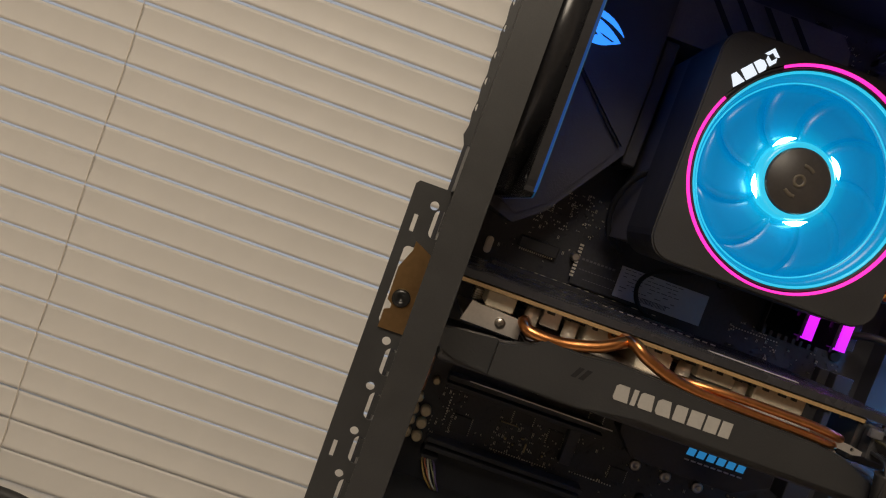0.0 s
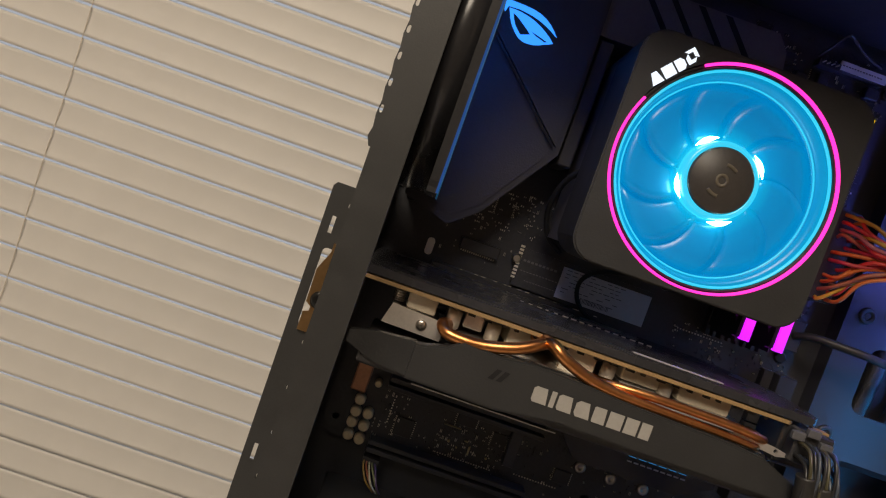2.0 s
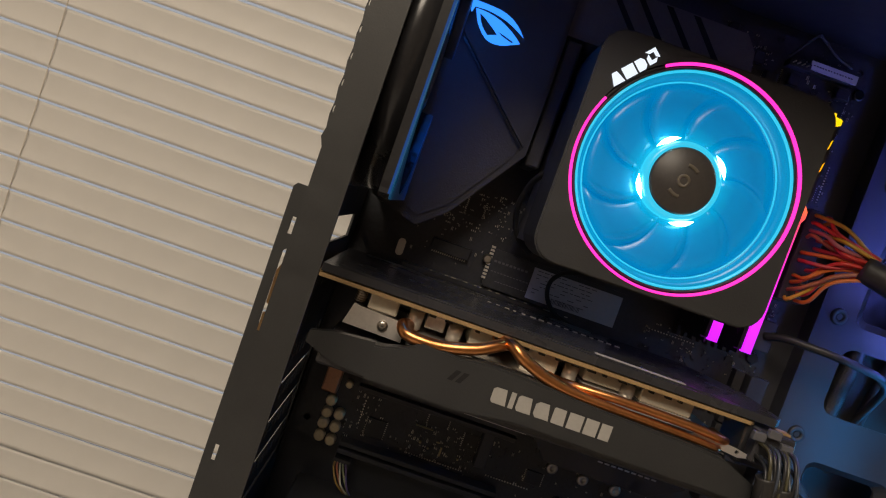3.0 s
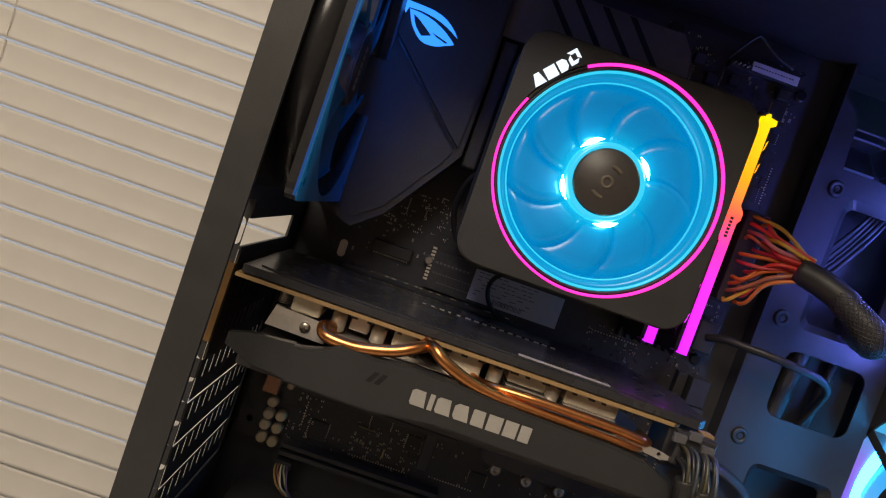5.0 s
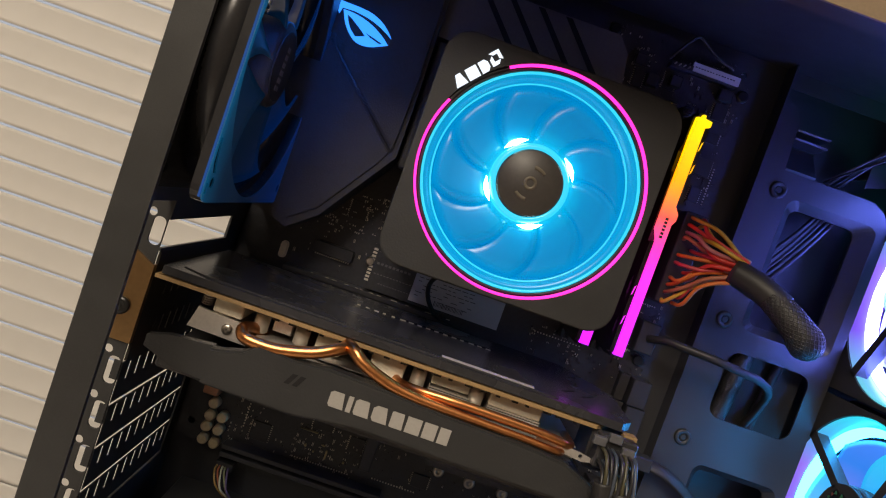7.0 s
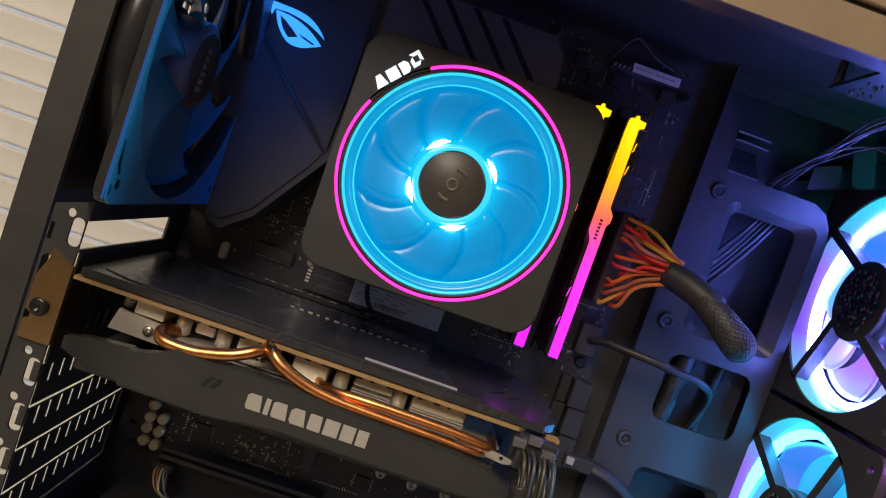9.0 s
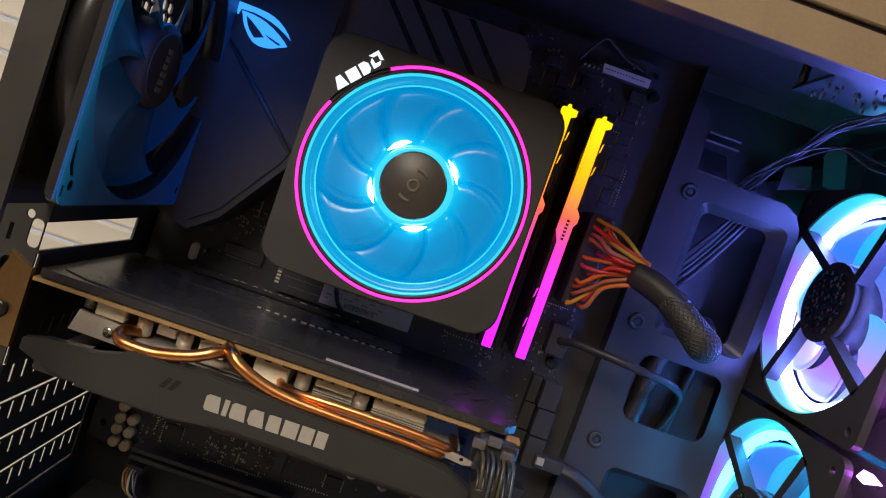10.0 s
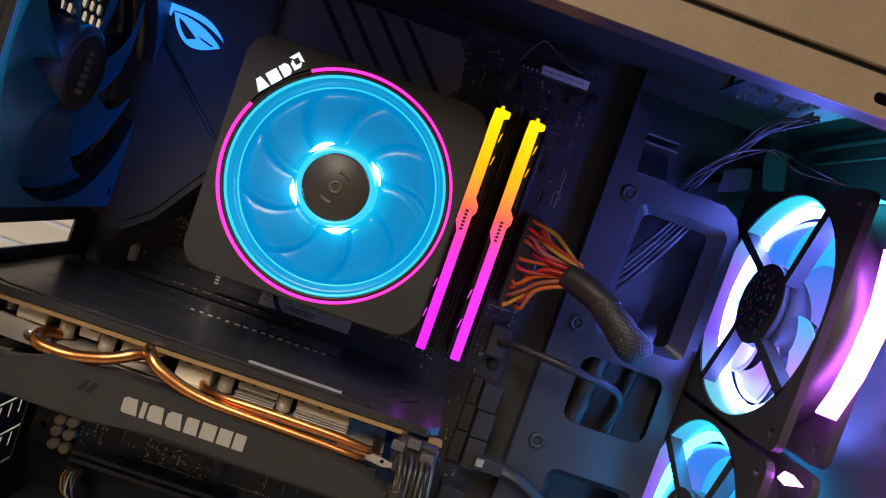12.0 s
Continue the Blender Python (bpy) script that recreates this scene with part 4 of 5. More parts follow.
while x < 0.175:
    w = rnd.uniform(0.0010, 0.0045)
    if rnd.random() < 0.55:
        box(bm, x, x + w, -0.0110, -0.0104, 0.2998, 0.3002)
    x += w + rnd.uniform(0.0008, 0.0050)
tagged(part("slot_shine", bm, solder, mb, "bare metal slot contacts"), kind="stuff")
bm = bmesh.new()
plate(bm, "xz", [(0.1640, 0.2550), (0.2480, 0.2550), (0.2560, 0.2470), (0.2560, 0.2300), (0.2360, 0.2200), (0.1760, 0.2200), (0.1640, 0.2330)], -0.0160, -0.0020)
chipset = part("chipset_heatsink", bm, gloss_plastic, mb, "dark heatsink with small blue emblem")
for k in range(6):
    bm = bmesh.new()
    x = 0.2040 + 0.0060 * k
    plate(bm, "xz", [(x, 0.2328), (x + 0.0044, 0.2328), (x + 0.0052, 0.2384), (x + 0.0008, 0.2384)], -0.0166, -0.0160)
    part("emblem", bm, lit("dim_blue_print", (0.03, 0.25, 0.55), 0.7), chipset)
bm = bmesh.new()
for k in range(9):
    x = 0.204 + 0.0040 * k
    box(bm, x, x + 0.0028, -0.0164, -0.0160, 0.2296, 0.2304)
part("print", bm, letter_grey, chipset)
for x, z in ((0.1853, 0.2131), (0.2044, 0.2124), (0.2245, 0.2127)):
    bm = bmesh.new()
    M = Matrix(((1, 0, 0, x), (0, 0, -1, 0), (0, 1, 0, z), (0, 0, 0, 1)))
    lathe(bm, [(0.0, 0.0), (0.0034, 0.0), (0.0034, 0.0012), (0.0028, 0.0019), (0.0014, 0.0020), (0.0012, 0.0012), (0.0, 0.0012)], M, 20)
    part("screw", bm, screw_steel, mb)

# solid-state drive under the processor cooler
ssd = thing("solid_state_drive", (0.15, -0.004, 0.302), "flat black solid-state drive with white paper label", "storage drive")
part("board", B(0.1100, 0.1900, -0.0048, -0.0036, 0.3010, 0.3230), pcb_black, ssd)
lb = part("label", B(0.1355, 0.1885, -0.0056, -0.0048, 0.3025, 0.3205), label_white, ssd)
bm = bmesh.new()
for r in range(7):
    x = 0.1378
    while x < 0.1700:
        w = rnd.uniform(0.0012, 0.0042)
        if rnd.random() < (0.85 if r < 4 else 0.4):
            box(bm, x, x + w, -0.0058, -0.0056, 0.3190 - 0.0021 * r, 0.3194 - 0.0021 * r)
        x += w + 0.0009
for k in range(22):
    x = 0.1500 + 0.0008 * k
    box(bm, x, x + rnd.uniform(0.0002, 0.0005), -0.0058, -0.0056, 0.3040, 0.3068)
part("print", bm, ink, lb)
bm = bmesh.new()
for k in range(9):
    box(bm, 0.1125 + 0.0023 * k, 0.1140 + 0.0023 * k, -0.0050, -0.0048, 0.3158, 0.3170)
for k in range(12):
    box(bm, 0.1125 + 0.0019 * k, 0.1137 + 0.0019 * k, -0.0050, -0.0048, 0.3102, 0.3107)
    box(bm, 0.1165 + 0.0017 * k, 0.1176 + 0.0017 * k, -0.0050, -0.0048, 0.3052, 0.3056)
part("print", bm, mat("faint_board_print", (0.13, 0.13, 0.13), 0.5), ssd)
bm = bmesh.new()
rod(bm, (0.1085, 0, 0.3160), (0.1085, -0.0062, 0.3160), 0.0026, 0.0024, 18, 0.0005)
part("screw", bm, screw_steel, ssd)
bm = bmesh.new()
for k in range(10):
    box(bm, 0.1085, 0.1108, -0.0051, -0.0048, 0.3050 + 0.0020 * k, 0.3062 + 0.0020 * k)
part("contact", bm, solder, ssd)

# ---------- processor cooler ----------
CC = (0.1677, -0.103, 0.3805)
MC = Matrix(((1, 0, 0, CC[0]), (0, 0, -1, CC[1]), (0, 1, 0, CC[2]), (0, 0, 0, 1)))
cooler = thing("processor_cooler", (0.1677, -0.003, 0.333), "square black processor cooler with glowing cyan fan and pink ring", "processor cooler")
outer = rect(0.1148, 0.2206, 0.3285, 0.4325, 0.0112, 6)
inner = rect(0.1166, 0.2188, 0.3303, 0.4307, 0.0096, 6)
bm = bmesh.new()
plate(bm, "xz", rect(0.1155, 0.2199, 0.3292, 0.4318, 0.0107, 6), -0.1030, -0.1020, [disc(CC[0], CC[2], 0.0500, 72)])
plate(bm, "xz", outer, -0.1020, -0.0990, [disc(CC[0], CC[2], 0.0500, 72)])
plate(bm, "xz", outer, -0.0990, -0.0620, [inner])
lathe(bm, [(0.0470, -0.0300), (0.0480, -0.0300), (0.0480, -0.0006), (0.0474, -0.0002), (0.0470, -0.0008)], MC, 72)
lathe(bm, [(0.0480, -0.0040), (0.0500, -0.0040), (0.0500, -0.0012), (0.0480, -0.0012)], MC, 72)
part("shroud", bm, shroud_plastic, cooler, "satin black plastic shroud")
bm = bmesh.new()
lathe(bm, [(0.0486, -0.0012), (0.0497, -0.0012), (0.0497, 0.0003), (0.0486, 0.0003)], MC, 90, 153.7, 480)
part("light_ring", bm, ring_glow, cooler, "thin glowing pink ring")
R2 = lambda a, x, z: (0.1299 + 0.0003 + x * math.cos(radians(a)) - z * math.sin(radians(a)), 0.4168 + x * math.sin(radians(a)) + z * math.cos(radians(a)))
EM = 48
shapes = ([(-0.0120, -0.0030), (-0.0100, 0.0030), (-0.0074, 0.0030), (-0.0058, -0.0030)],
          [(-0.0048, -0.0030), (-0.0048, 0.0030), (0.0012, 0.0030), (0.0012, -0.0030)],
          [(0.0024, -0.0030), (0.0024, 0.0030), (0.0058, 0.0030), (0.0072, 0.0014), (0.0072, -0.0014), (0.0058, -0.0030)],
          [(0.0084, -0.0024), (0.0084, 0.0012), (0.0100, 0.0026), (0.0102, -0.0006), (0.0134, -0.0006), (0.0118, -0.0024)],
          [(0.0092, 0.0042), (0.0146, 0.0042), (0.0146, -0.0010), (0.0130, 0.0002), (0.0130, 0.0026), (0.0108, 0.0026)])
for pts in shapes:
    bm = bmesh.new()
    plate(bm, "xz", [R2(EM, 0.86 * p[0], 0.86 * p[1]) for p in pts], -0.1036, -0.1030)
    part("emblem", bm, logo_white, cooler, "white glowing emblem")
for k in range(9):
    bm = bmesh.new()
    blade(bm, MC @ pose(0, 0, -0.0110), 0.0170, 0.0422, 40 * k, -22, 44, 42, 0.0022, 0.0005)
    part("blade", bm, fan_glow, cooler, "translucent cyan-lit fan blade")
bm = bmesh.new()
lathe(bm, [(0.0160, -0.0225), (0.0468, -0.0225), (0.0468, -0.0215), (0.0160, -0.0215)], MC, 64)
part("diffuser", bm, fan_glow, cooler)
bm = bmesh.new()
lathe(bm, [(0.0458, -0.0060), (0.0469, -0.0060), (0.0469, -0.0014), (0.0465, -0.0010), (0.0458, -0.0016)], MC, 72)
part("glowing_rim", bm, fan_rim_glow, cooler)
bm = bmesh.new()
lathe(bm, [(0.0424, -0.0150), (0.0458, -0.0150), (0.0458, -0.0022), (0.0440, -0.0078), (0.0431, -0.0086), (0.0424, -0.0086)], MC, 72)
part("funnel", bm, fan_glow, cooler)
bm = bmesh.new()
lathe(bm, [(0.0424, -0.0086), (0.0431, -0.0086), (0.0430, -0.0080), (0.0425, -0.0080)], MC, 72)
part("inner_rim", bm, fan_rim_glow, cooler)
bm = bmesh.new()
lathe(bm, [(0.0146, -0.0150), (0.0178, -0.0150), (0.0172, -0.0046), (0.0160, -0.0036), (0.0146, -0.0036)], MC, 48)
part("hub_ring", bm, fan_rim_glow, cooler)
bm = bmesh.new()
lathe(bm, [(0.0, -0.0150), (0.0145, -0.0150), (0.0145, -0.0032), (0.0137, -0.0024), (0.0, -0.0022)], MC, 48)
hub = part("hub", bm, mat("dark_hub_sticker", (0.045, 0.040, 0.036), 0.45, grain=0.2, scale=700), cooler, "dark round hub")
for r, a in ((0.0062, 250), (0.0062, 70)):
    bm = bmesh.new()
    lathe(bm, [(r, -0.0023), (r + 0.0016, -0.0023), (r + 0.0016, -0.0020), (r, -0.0020)], MC, 12, a - 22, a + 22)
    part("printed_arc", bm, mat("hub_print", (0.10, 0.085, 0.06), 0.5), hub)
bm = bmesh.new()
lathe(bm, [(0.0016, -0.0023), (0.0030, -0.0023), (0.0030, -0.0020), (0.0016, -0.0020)], MC, 24)
part("printed_ring", bm, mat("hub_print", (0.16, 0.14, 0.10)), hub)
for a in (38, 128, 206, 290):
    bm = bmesh.new()
    arc = [MC @ Vector((0.0186 * math.cos(radians(a + d)), 0.0186 * math.sin(radians(a + d)), -0.0050)) for d in (-17, -10, -4, 4, 10, 17)]
    tube(bm, arc, [0.0001, 0.0007, 0.0011, 0.0011, 0.0007, 0.0001], 10, 4)
    part("diode", bm, led_white, cooler, "white hot light diode")
for k in range(32):
    x = 0.1180 + 0.0031 * k
    part("fin", B(x, x + 0.0007, -0.0620, -0.0130, 0.3330, 0.4290), grey_metal, cooler)
bm = bmesh.new()
box(bm, 0.1420, 0.1930, -0.0135, -0.0030, 0.3550, 0.4060, 0.001)
part("base_plate", bm, copper, cooler)
# the cooler's thin black lead looping over the drive label
bm = bmesh.new()
tube(bm, [(0.160, -0.060, 0.334), (0.1585, -0.050, 0.3290), (0.1480, -0.030, 0.3240), (0.1440, -0.018, 0.3160), (0.1470, -0.012, 0.3060), (0.1560, -0.010, 0.2985), (0.1720, -0.010, 0.2950)], 0.0013, 8)
part("lead", bm, rubber, cooler, "thin black fan lead")
bm = bmesh.new()
tube(bm, [(0.118, -0.060, 0.370), (0.1130, -0.045, 0.3620), (0.1120, -0.030, 0.3480), (0.1180, -0.020, 0.3340), (0.1280, -0.018, 0.3270)], 0.0016, 8)
part("lead", bm, rubber, cooler, "thin black fan lead")

# ---------- memory modules ----------
def memory_module(x):
    m = thing("memory_module", (x, -0.020, 0.3805), "black memory module with rainbow-lit top bar", "memory module", "memory modules")
    part("circuit_board", B(x - 0.0006, x + 0.0006, -0.0400, -0.0036, 0.3145, 0.4465), pcb_black, m)
    for s in (-1, 1):
        bm = bmesh.new()
        a, b = sorted((x + s * 0.0006, x + s * 0.0032))
        plate(bm, "yz", [(-0.0405, 0.3168), (-0.0080, 0.3168), (-0.0080, 0.4442), (-0.0405, 0.4442), (-0.0405, 0.4300), (-0.0365, 0.4260), (-0.0365, 0.4150), (-0.0405, 0.4110), (-0.0405, 0.3600), (-0.0360, 0.3550), (-0.0360, 0.3480), (-0.0405, 0.3430), (-0.0405, 0.3370), (-0.0365, 0.3330), (-0.0365, 0.3270), (-0.0405, 0.3230)], a, b)
        part("heat_spreader", bm, mat("brushed_black_spreader", (0.05, 0.05, 0.052), 0.3, metal=0.8, grain=0.3, scale=900), m)
    bm = bmesh.new()
    plate(bm, "xz", [(x + 0.0027, 0.3985), (x + 0.0050, 0.4000), (x + 0.0050, 0.4385), (x + 0.0027, 0.4385)], -0.0452, -0.0400)
    plate(bm, "xz", [(x - 0.0034, 0.3175), (x - 0.0014, 0.3175), (x - 0.0014, 0.3780), (x - 0.0034, 0.3770)], -0.0452, -0.0400)
    part("spreader_edge", bm, mat("brushed_black_spreader", (0.05, 0.05, 0.052)), m)
    bm = bmesh.new()
    plate(bm, "xz", [(x - 0.0012, 0.3165), (x + 0.0036, 0.3165), (x + 0.0036, 0.3880), (x + 0.0050, 0.3905), (x + 0.0050, 0.3940), (x + 0.0025, 0.3975), (x + 0.0025, 0.4392), (x + 0.0050, 0.4402), (x + 0.0050, 0.4430), (x + 0.0012, 0.4436), (x + 0.0010, 0.4452), (x - 0.0004, 0.4452), (x - 0.0006, 0.4436), (x - 0.0030, 0.4432), (x - 0.0034, 0.4360), (x - 0.0034, 0.3840), (x - 0.0012, 0.3790)], -0.0466, -0.0435)
    bar = part("light_bar", bm, ram_glow, m, "translucent bar glowing yellow to magenta")
    for z, u in ((0.4270, 0.0032), (0.4150, 0.0032), (0.3480, -0.0034), (0.3320, -0.0034)):
        bm = bmesh.new()
        plate(bm, "xz", [(x + u + 0.0002, z), (x + u + 0.0008, z + 0.0010), (x + u + 0.0014, z + 0.0056), (x + u + 0.0007, z + 0.0046)], -0.0455, -0.0448)
        part("light_slot", bm, ram_glow, bar)
    bm = bmesh.new()
    for k in range(6):
        box(bm, x - 0.0004, x + 0.0012, -0.0468, -0.0466, 0.3800 + 0.0019 * k, 0.3813 + 0.0019 * k)
    part("print", bm, ink, bar)
    return m


first = memory_module(0.2447)
copy_thing(first, pose(0.2262, -0.020, 0.3805))

# ---------- main power cable ----------
cable = thing("power_cable", (0.268, -0.02, 0.348), "bundle of coloured wires in a black braided sleeve", "cable")
plug = B(0.2590, 0.2715, -0.0300, -0.0100, 0.3490, 0.3995, 0.0006)
part("plug", plug, slot_plastic, cable)
# the arched fan lead above the memory slots
bm = bmesh.new()
tube(bm, [(0.2275, -0.008, 0.4770), (0.2300, -0.013, 0.4815), (0.2336, -0.015, 0.4872), (0.2376, -0.014, 0.4910), (0.2430, -0.012, 0.4893), (0.2520, -0.010, 0.4850), (0.2630, -0.008, 0.4825)], 0.0008, 8)
solid("fan_lead", bm, rubber, "thin black fan lead arching over the board", "cable")
WIRES = [(0.62, 0.035, 0.025), (0.62, 0.15, 0.02), (0.58, 0.34, 0.03), (0.55, 0.05, 0.06), (0.38, 0.12, 0.05), (0.50, 0.16, 0.16)]
for k in range(12):
    for col in (0, 1):
        w = random.Random(231 + 2 * k + col)
        if w.random() < 0.25 or (k in (5, 6) and col):
            continue
        z = 0.3970 - 0.0042 * k
        x = 0.2625 + 0.0055 * col
        u = k / 11
        end = Vector((0.2865 + 0.003 * col, -0.050 - 0.004 * col, 0.3830 - 0.0100 * u + w.uniform(-0.001, 0.001)))
        lift = 0.0045 if k > 6 else -0.001
        mid = Vector((0.2720 + w.uniform(-0.002, 0.003), -0.046 + w.uniform(-0.004, 0.004), z * 0.62 + end.z * 0.38 + lift + w.uniform(-0.0022, 0.0022)))
        bm = bmesh.new()
        tube(bm, [(x, -0.029, z), (x + w.uniform(-0.001, 0.003), -0.038 + w.uniform(-0.004, 0.003), z + w.uniform(-0.0015, 0.0015) + lift * 0.3), mid, end], 0.0011, 7, 5)
        kind = w.choice((0, 0, 1, 1, 2, 3, 4, 5))
        part("wire", bm, mat("wire_%d" % kind, WIRES[kind], 0.4, grain=0.1), cable)
bm = bmesh.new()
tube(bm, [(0.2845, -0.0505, 0.3765), (0.2945, -0.0570, 0.3735), (0.3040, -0.0635, 0.3690), (0.3075, -0.066, 0.3672)], [0.0068, 0.0072, 0.0068, 0.0064], 16, 5)
part("heat_shrink", bm, shrink, cable)
bm = bmesh.new()
line = [(0.3015, -0.0625, 0.3695), (0.3090, -0.0680, 0.3642), (0.3170, -0.0715, 0.3578), (0.3215, -0.0700, 0.3552), (0.3262, -0.0610, 0.3540), (0.3330, -0.043, 0.3538), (0.3410, -0.022, 0.3555), (0.3490, -0.002, 0.3592), (0.3540, 0.014, 0.3610)]
tube(bm, line, [0.0062, 0.0070, 0.0078, 0.0080, 0.0077, 0.0068, 0.0060, 0.0054, 0.0054], 20, 6)
sleeve = part("sleeve", bm, sleeve_mesh, cable, "black braided mesh sleeve")
# raised strands of the braid
path = smooth_line(line, 10)
for k in range(20):
    for turn in (1, -1):
        bm = bmesh.new()
        pts, side = [], None
        for i, c in enumerate(path[:44]):
            d = (path[min(i + 1, len(path) - 1)] - path[max(i - 1, 0)]).normalized()
            side = (side - d * side.dot(d)).normalized() if side else d.orthogonal().normalized()
            a = 2 * math.pi * k / 20 + turn * i * 0.13
            pts.append(c + (0.0062 + 0.0017 * min(1, i / 22)) * (math.cos(a) * side + math.sin(a) * d.cross(side)))
        tube(bm, pts[::2], 0.00034, 4, 2)
        part("strand", bm, sleeve_mesh, sleeve)

# ---------- other cables ----------
def cable_run(name, pts, r, material, label, seg=8):
    bm = bmesh.new()
    tube(bm, pts, r, seg)
    return solid(name, bm, material, label, "cable")


cable_run("header_cable", [(0.2700, -0.010, 0.3270), (0.2770, -0.018, 0.3296), (0.2860, -0.024, 0.3298), (0.3007, -0.030, 0.3296), (0.3158, -0.030, 0.3282), (0.3300, -0.025, 0.3264), (0.3422, -0.015, 0.3210), (0.3469, -0.002, 0.3089), (0.3460, 0.0055, 0.2960), (0.3440, 0.0070, 0.2860)], 0.0023, shrink, "thick black header cable entering the rubber grommet")
cable_run("braided_cable", [(0.3255, 0.0040, 0.2800), (0.3275, 0.0032, 0.3000), (0.3300, 0.0032, 0.3250), (0.3320, 0.0040, 0.3450)], 0.0055, sleeve_mesh, "black braided cable passing behind the tray opening", 16)
cable_run("braided_cable", [(0.3480, 0.0060, 0.2830), (0.3495, 0.0065, 0.3000), (0.3520, 0.0060, 0.3250), (0.3540, 0.0060, 0.3450)], 0.0030, shrink, "smooth black cable passing behind the tray opening", 16)
sata = thing("data_cable", (0.280, -0.014, 0.255), "flat black data cable with pale latch", "cable")
part("plug", B(0.2785, 0.2950, -0.0165, -0.0060, 0.2560, 0.2635, 0.0006), slot_plastic, sata)
part("latch", B(0.2790, 0.2835, -0.0180, -0.0165, 0.2585, 0.2630, 0.0004), mat("pale_metal_latch", (0.6, 0.58, 0.55), 0.35, metal=0.7), sata)
bm = bmesh.new()
tube(bm, [(0.294, -0.012, 0.2600), (0.306, -0.014, 0.2580), (0.320, -0.014, 0.2510), (0.332, -0.008, 0.2400), (0.340, 0.006, 0.2300), (0.345, 0.022, 0.2250)], 0.0040, 8, 6, 0.4)
part("lead", bm, shrink, sata)
for k in range(5):
    r = random.Random(30 + k)
    o = 0.0022 * (k - 2)
    pts = [(0.318 + o, 0.018, 0.372 - o), (0.330 + o, 0.012 + r.uniform(-0.002, 0.002), 0.390 - o), (0.344 + o, 0.010, 0.414 - o * 0.6), (0.356 + o, 0.014, 0.436 - o * 0.6)]
    cable_run("thin_cable", pts, r.choice((0.0009, 0.0012, 0.0014)), mat("thin_grey_cable", (0.05, 0.05, 0.055), 0.3), "thin dark cable running behind the tray window", 8)
for k in range(8):
    r = random.Random(60 + k)
    pts = [(0.338 + 0.002 * k, 0.004, 0.4405 + 0.0006 * k), (0.3405 + 0.0012 * k, -0.012, 0.4490), (0.3440, -0.038, 0.4600), (0.3465, -0.070, 0.4705 + 0.0008 * k), (0.3480 + 0.0015 * k, -0.100, 0.4770)]
    if k > 5:
        pts = [(0.338, 0.004, 0.4440), (0.3410, -0.050, 0.4560), (0.3550, -0.062, 0.4645 + 0.002 * (k - 6)), (0.3600, -0.085, 0.4580), (0.3690, -0.110, 0.4540)]
    pts = [pts[0]] + [(a + r.uniform(-0.0022, 0.0022), b + r.uniform(-0.003, 0.003), c + r.uniform(-0.0025, 0.0025)) for a, b, c in pts[1:]]
    cable_run("panel_cable", pts, 0.00055, mat("panel_wire_%d" % (k % 3), ((0.04, 0.04, 0.04), (0.12, 0.12, 0.13), (0.04, 0.07, 0.11))[k % 3], 0.4), "thin front panel wire under the case top", 6)

edge = B(0.0755, 0.1620, -0.0112, -0.0106, 0.2296, 0.2302)
part("slot_edging", edge, mat("bright_slot_steel", (0.6, 0.6, 0.6), 0.3, metal=1.0), mb, "thin steel slot edging")
ctrl = thing("controller_board", (0.333, -0.10, 0.4805), "small light controller board under the case top", "circuit board")
part("circuit_board", B(0.3160, 0.3620, -0.1150, -0.0750, 0.4800, 0.4816, bevel=0.0003), mat("teal_circuit_board", (0.012, 0.035, 0.035), 0.35, grain=0.2, scale=500), ctrl)
rc = random.Random(12)
for k in range(26):
    x, y = 0.320 + rc.random() * 0.038, -0.112 + rc.random() * 0.032
    bm = bmesh.new()
    rod(bm, (x, y, 0.4800), (x, y, 0.4775), 0.0005, 0.0002, 6)
    part("solder_pin", bm, edge_steel, ctrl)
for x, y in ((0.318, -0.078), (0.360, -0.078), (0.318, -0.112), (0.360, -0.112)):
    bm = bmesh.new()
    rod(bm, (x, y, 0.4816), (x, y, 0.4985), 0.0020, None, 10)
    part("standoff", bm, slot_plastic, ctrl)
loom = thing("wire_loom", (0.0760, -0.016, 0.165), "thin bundle of coloured wires rising from the case bottom", "cable")
for k in range(5):
    bm = bmesh.new()
    tube(bm, [(0.0650 + 0.0016 * k, -0.0095, 0.1790), (0.0655 + 0.0018 * k, -0.015, 0.1775), (0.0690 + 0.0016 * k + 0.001 * (k % 2), -0.019 - 0.001 * (k % 3), 0.1720), (0.075 + 0.001 * k, -0.016, 0.1655)], 0.0006, 6)
    part("wire", bm, mat("loom_wire_%d" % k, ((0.30, 0.20, 0.06), (0.30, 0.10, 0.05), (0.45, 0.45, 0.36), (0.20, 0.22, 0.12), (0.10, 0.07, 0.16))[k], 0.4), loom)
part("plug", B(0.0640, 0.0735, -0.0100, 0.0080, 0.1770, 0.1812), slot_plastic, loom)

# ---------- graphics card ----------
gpu = thing("graphics_card", (0.14, -0.06, 0.256), "dark graphics card with copper heat pipes and grey lettering", "graphics card")
bm = bmesh.new()
plate(bm, "xy", [(0.0325, -0.0120), (0.0325, -0.1100), (0.2285, -0.1100), (0.2320, -0.1060), (0.2370, -0.0960), (0.2370, -0.0120)], 0.2917, 0.2933)
part("circuit_board", bm, pcb_edge, gpu, "brown circuit board edge")
bm = bmesh.new()
